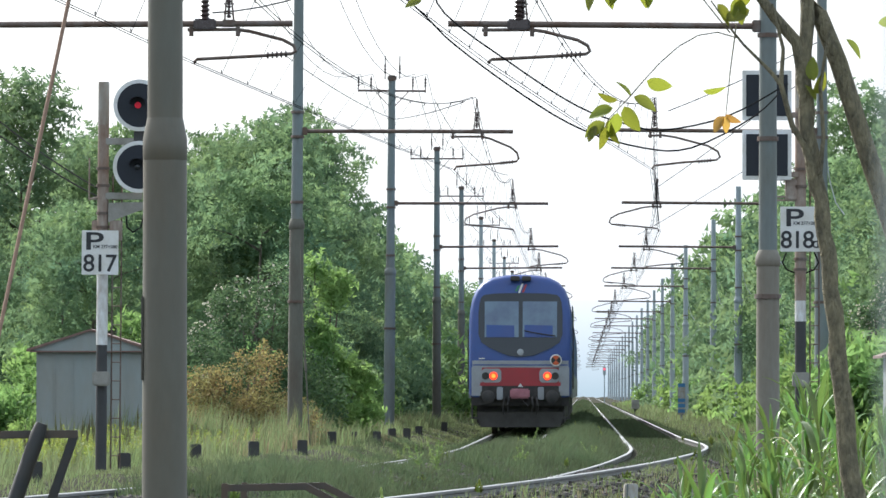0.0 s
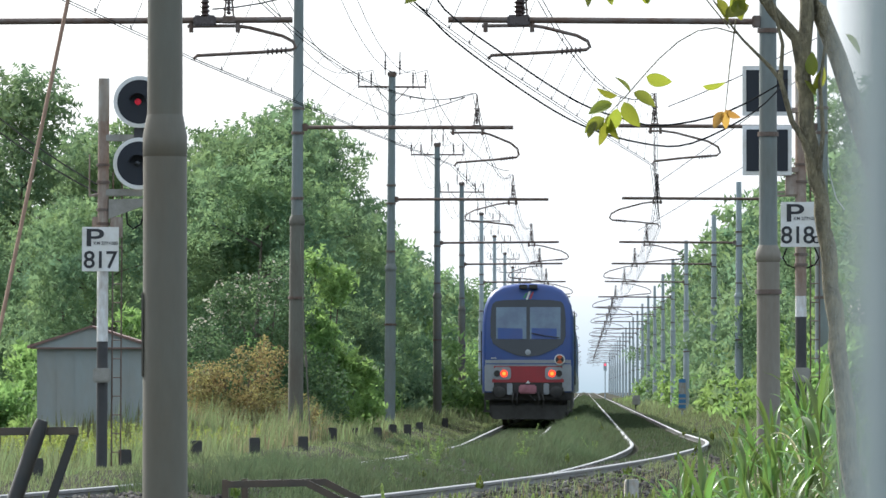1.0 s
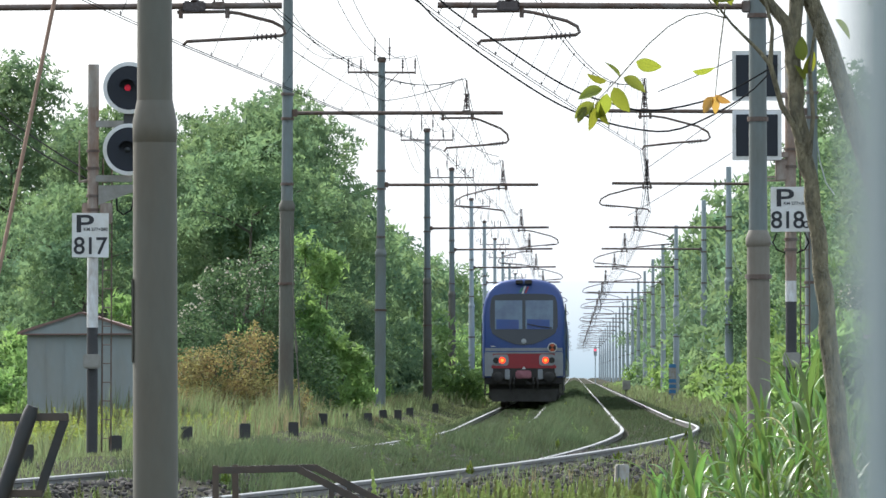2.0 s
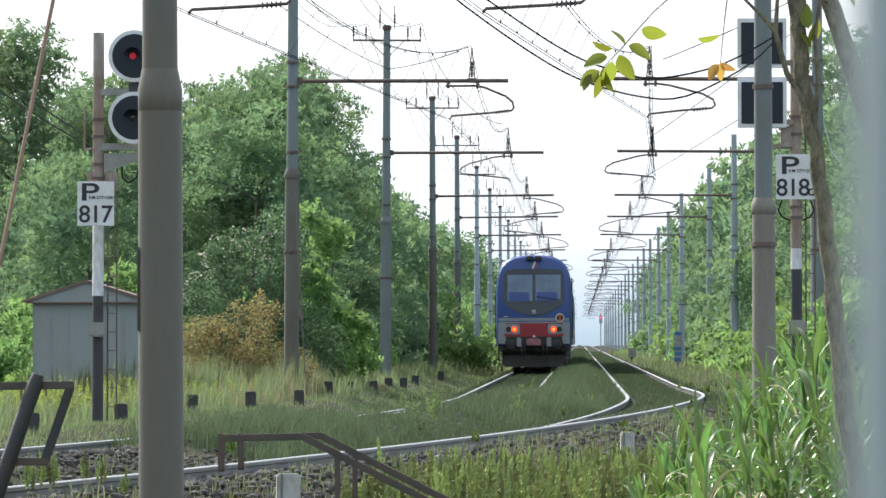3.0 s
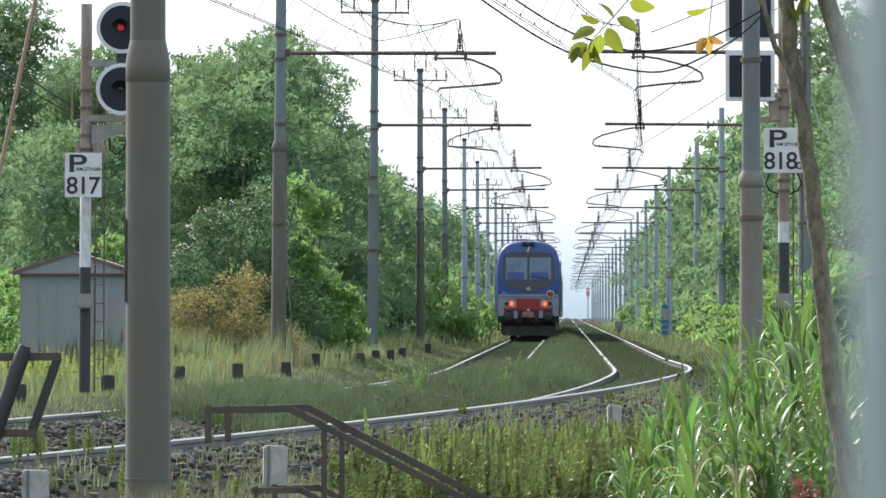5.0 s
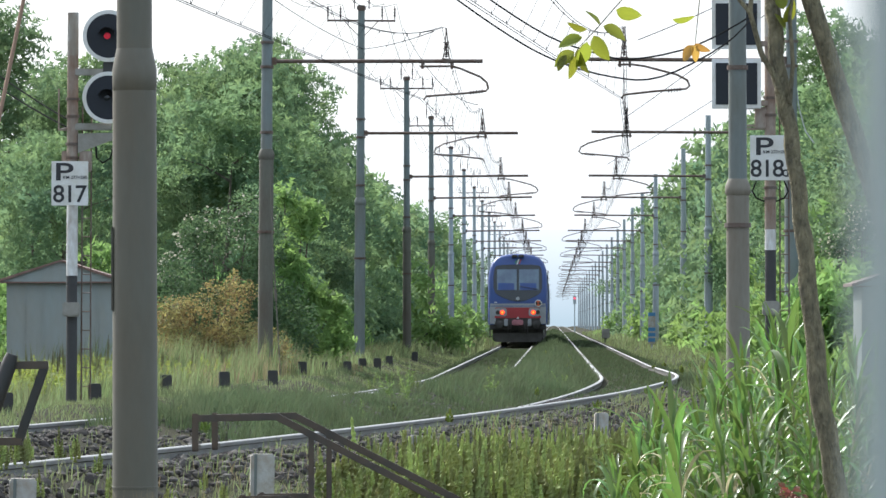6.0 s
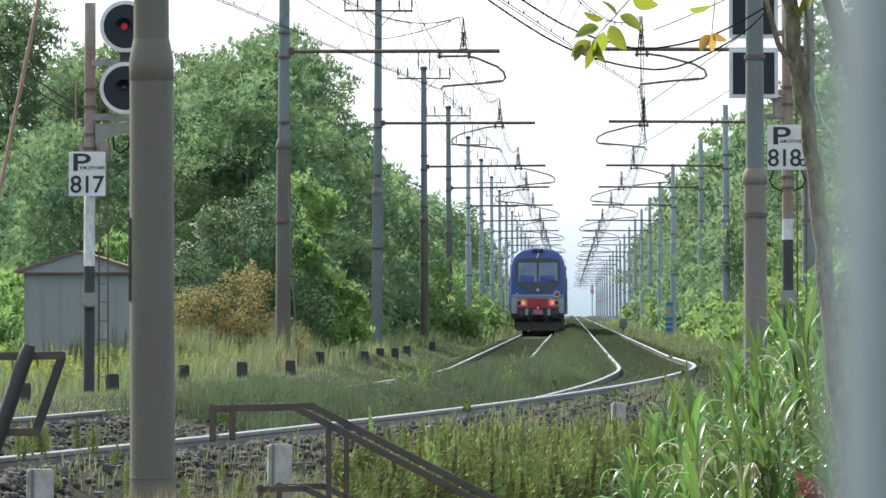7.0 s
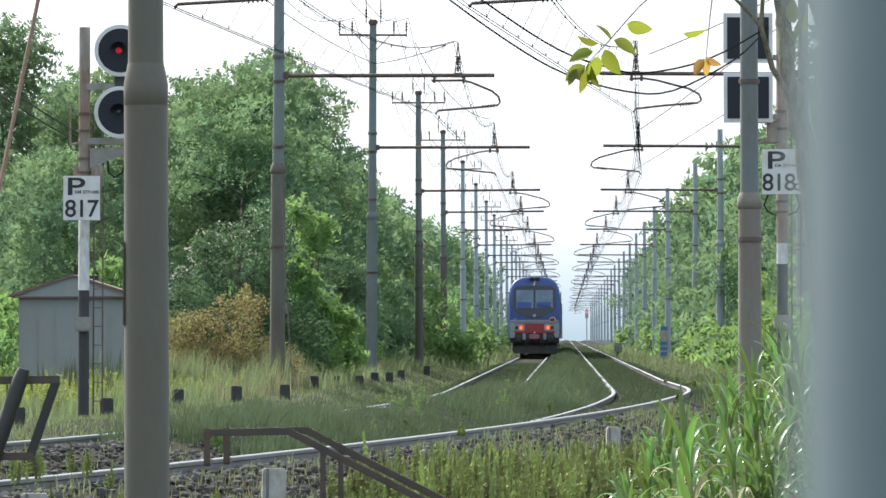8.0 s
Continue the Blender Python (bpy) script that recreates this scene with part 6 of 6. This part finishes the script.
def broad_leaf(mat):
    v, f = [], []
    n = 8
    for i in range(n + 1):
        t = i / n
        w = 0.29 * math.sin(math.pi * t ** 0.8) ** 0.8 + 0.004
        z = -0.10 * t * t
        v += [(t, -w, z + 0.35 * w), (t, 0, z), (t, w, z + 0.35 * w)]
    for i in range(n):
        a = 3 * i
        f += [(a, a + 1, a + 4, a + 3), (a + 1, a + 2, a + 5, a + 4)]
    return mesh_of("leaf", v, f, mat, True)


def young_tree():
    """A slim tree at 22 m: a stem, a leaning second stem, thin boughs with a few leaves."""
    y = 22.0
    root = thing("young_tree", pose(0, y, 0), "slim mossy young tree with few yellow-green leaves", "tree")
    stem = [(1.40, 0, -0.75), (1.335, 0, 0.3), (1.275, 0, 0.58), (1.215, 0, 0.90), (1.178, 0, 1.27), (1.15, 0, 1.54), (1.122, 0, 1.75), (1.085, 0, 1.93), (1.072, 0, 2.12), (1.085, 0, 2.5), (1.1, 0, 3.3)]
    rs = [0.045, 0.036, 0.034, 0.032, 0.028, 0.026, 0.024, 0.026, 0.024, 0.02, 0.008]
    bumpy, br = [], []
    for (a, b), (ra, rb) in zip(zip(stem, stem[1:]), zip(rs, rs[1:])):
        for t in (0, 0.25, 0.5, 0.75):
            bumpy.append((a[0] + (b[0] - a[0]) * t + 0.004 * math.sin(len(bumpy) * 1.9), 0.005 * math.cos(len(bumpy) * 2.3), a[2] + (b[2] - a[2]) * t))
            br.append(ra + (rb - ra) * t + 0.002 * math.sin(len(bumpy) * 2.7))
    part("trunk", pipe(bmesh.new(), bumpy + [stem[-1]], br + [rs[-1]], 16), BARK_NEAR, root, smooth=True)
    boughs = [([(1.07, 0.02, 2.22), (1.085, 0.02, 2.38), (1.12, 0.03, 2.33), (1.18, 0.03, 2.18), (1.26, 0.04, 1.93), (1.33, 0.05, 1.72), (1.5, 0.06, 1.2), (1.7, 0.06, 0.5), (1.8, 0.06, -0.5)],
               [0.014, 0.024, 0.027, 0.029, 0.03, 0.03, 0.03, 0.032, 0.036]),
              ([(1.072, 0, 2.12), (1.05, 0, 2.24), (0.98, 0, 2.32), (0.9, 0, 2.43), (0.8, 0, 2.6)], [0.022, 0.02, 0.018, 0.014, 0.008]),
              ([(1.10, -0.02, 1.84), (1.077, -0.02, 1.91), (1.033, -0.03, 1.98), (0.998, -0.03, 2.11), (0.965, -0.03, 2.15), (0.925, -0.03, 2.19), (0.88, -0.03, 2.235), (0.84, -0.03, 2.285), (0.78, -0.03, 2.37)], [0.011, 0.010, 0.009, 0.008, 0.0065, 0.005, 0.004, 0.0035, 0.002]),
              ([(0.998, -0.03, 2.11), (1.005, -0.03, 2.22), (0.97, -0.03, 2.36)], [0.008, 0.006, 0.004]),
              ([(1.12, -0.03, 1.83), (1.13, -0.04, 1.95), (1.12, -0.04, 2.1), (1.15, -0.04, 2.3)], [0.008, 0.007, 0.006, 0.004])]
    for pts, r in boughs:
        part("bough", pipe(bmesh.new(), pts, r, 9), BARK_NEAR, root, smooth=True)
    twigs = [[(0.86, -0.03, 2.255), (0.80, -0.03, 2.272), (0.74, -0.03, 2.262), (0.68, -0.035, 2.228), (0.62, -0.04, 2.175), (0.57, -0.045, 2.12), (0.52, -0.05, 2.062), (0.46, -0.05, 2.0)], [(0.86, -0.02, 2.3), (0.84, -0.03, 2.15), (0.825, -0.03, 2.0)],
             [(0.84, -0.03, 2.27), (0.72, -0.02, 2.42), (0.6, -0.02, 2.44), (0.40, -0.02, 2.41)]]
    for pts in twigs:
        part("twig", pipe(bmesh.new(), pts, [0.0025] + [0.002] * (len(pts) - 2) + [0.0012], 5), BARK_NEAR, root)
    green, gold = broad_leaf(LEAF_NEAR), broad_leaf(LEAF_GOLD)
    # root point, direction in the upright plane, length, turn about its rib
    leaves = [(0.475, 2.035, 200, 0.085, 40), (0.49, 2.02, 250, 0.09, -35), (0.51, 2.04, 300, 0.095, 30), (0.49, 2.06, 165, 0.07, -60), (0.53, 2.07, 130, 0.07, 70), (0.54, 2.07, 330, 0.085, -40),
              (0.45, 1.99, 215, 0.08, 20), (0.445, 1.98, 265, 0.08, -50), (0.46, 2.0, 290, 0.09, 60), (0.58, 2.12, 345, 0.085, 30), (0.425, 1.98, 240, 0.06, 35),
              (0.755, 2.09, 4, 0.075, 65), (0.42, 2.41, 250, 0.08, 50), (0.44, 2.41, 300, 0.08, -40), (0.50, 2.42, 240, 0.08, 30), (0.56, 2.43, 285, 0.09, -30), (0.60, 2.42, 255, 0.08, 40), (0.80, 2.36, 300, 0.08, -45),
              (0.90, 2.34, 200, 0.09, 20), (1.10, 2.08, 60, 0.08, 40), (1.10, 2.12, 95, 0.08, -30), (1.105, 2.06, 120, 0.06, 55), (1.2, 2.25, 310, 0.08, -60), (1.30, 2.3, 20, 0.08, 40), (1.34, 2.25, 290, 0.09, 30),
              (-0.12, 2.37, 200, 0.06, 40), (0.86, 2.38, 280, 0.09, 15), (0.90, 2.40, 230, 0.08, -40)]
    for x, z, a, s, roll in leaves:
        leaf = new("leaf", green)
        leaf.parent = root
        leaf.matrix_local = pose(x, -0.04, z, 0, -a, 0) @ pose(0, 0, 0, 90 + roll, 0, 0) @ Matrix.Diagonal((0.97 * s, 0.97 * s, 0.97 * s, 1))
    for x, z, a, s, roll in ((0.818, 2.01, 240, 0.06, 30), (0.82, 2.01, 280, 0.055, -30), (0.825, 2.015, 330, 0.055, 50)):
        leaf = tagged(new("leaf", gold), "yellowing leaf")
        leaf.parent = root
        leaf.matrix_local = pose(x, -0.04, z, 0, -a, 0) @ pose(0, 0, 0, 90 + roll, 0, 0) @ Matrix.Diagonal((s, s, s, 1))


young_tree()
reeds()
red_weed()
weeds()
bushy_weeds()
tufts()
grasses()
ballast()


# ---------------------------------------------------------------- what moves
def motions():
    rows = []
    for t in (0.0, 1.0, 2.0, 3.0, 4.0, 5.0, 6.0, 7.0, 8.0):
        y = 193.0 + 23.6 * t
        rows.append((t, pose(1.66 + 0.0177 * (y - 193.0), y, 0, 0, 0, -1.014)))
    walk(TRAIN, rows)


motions()
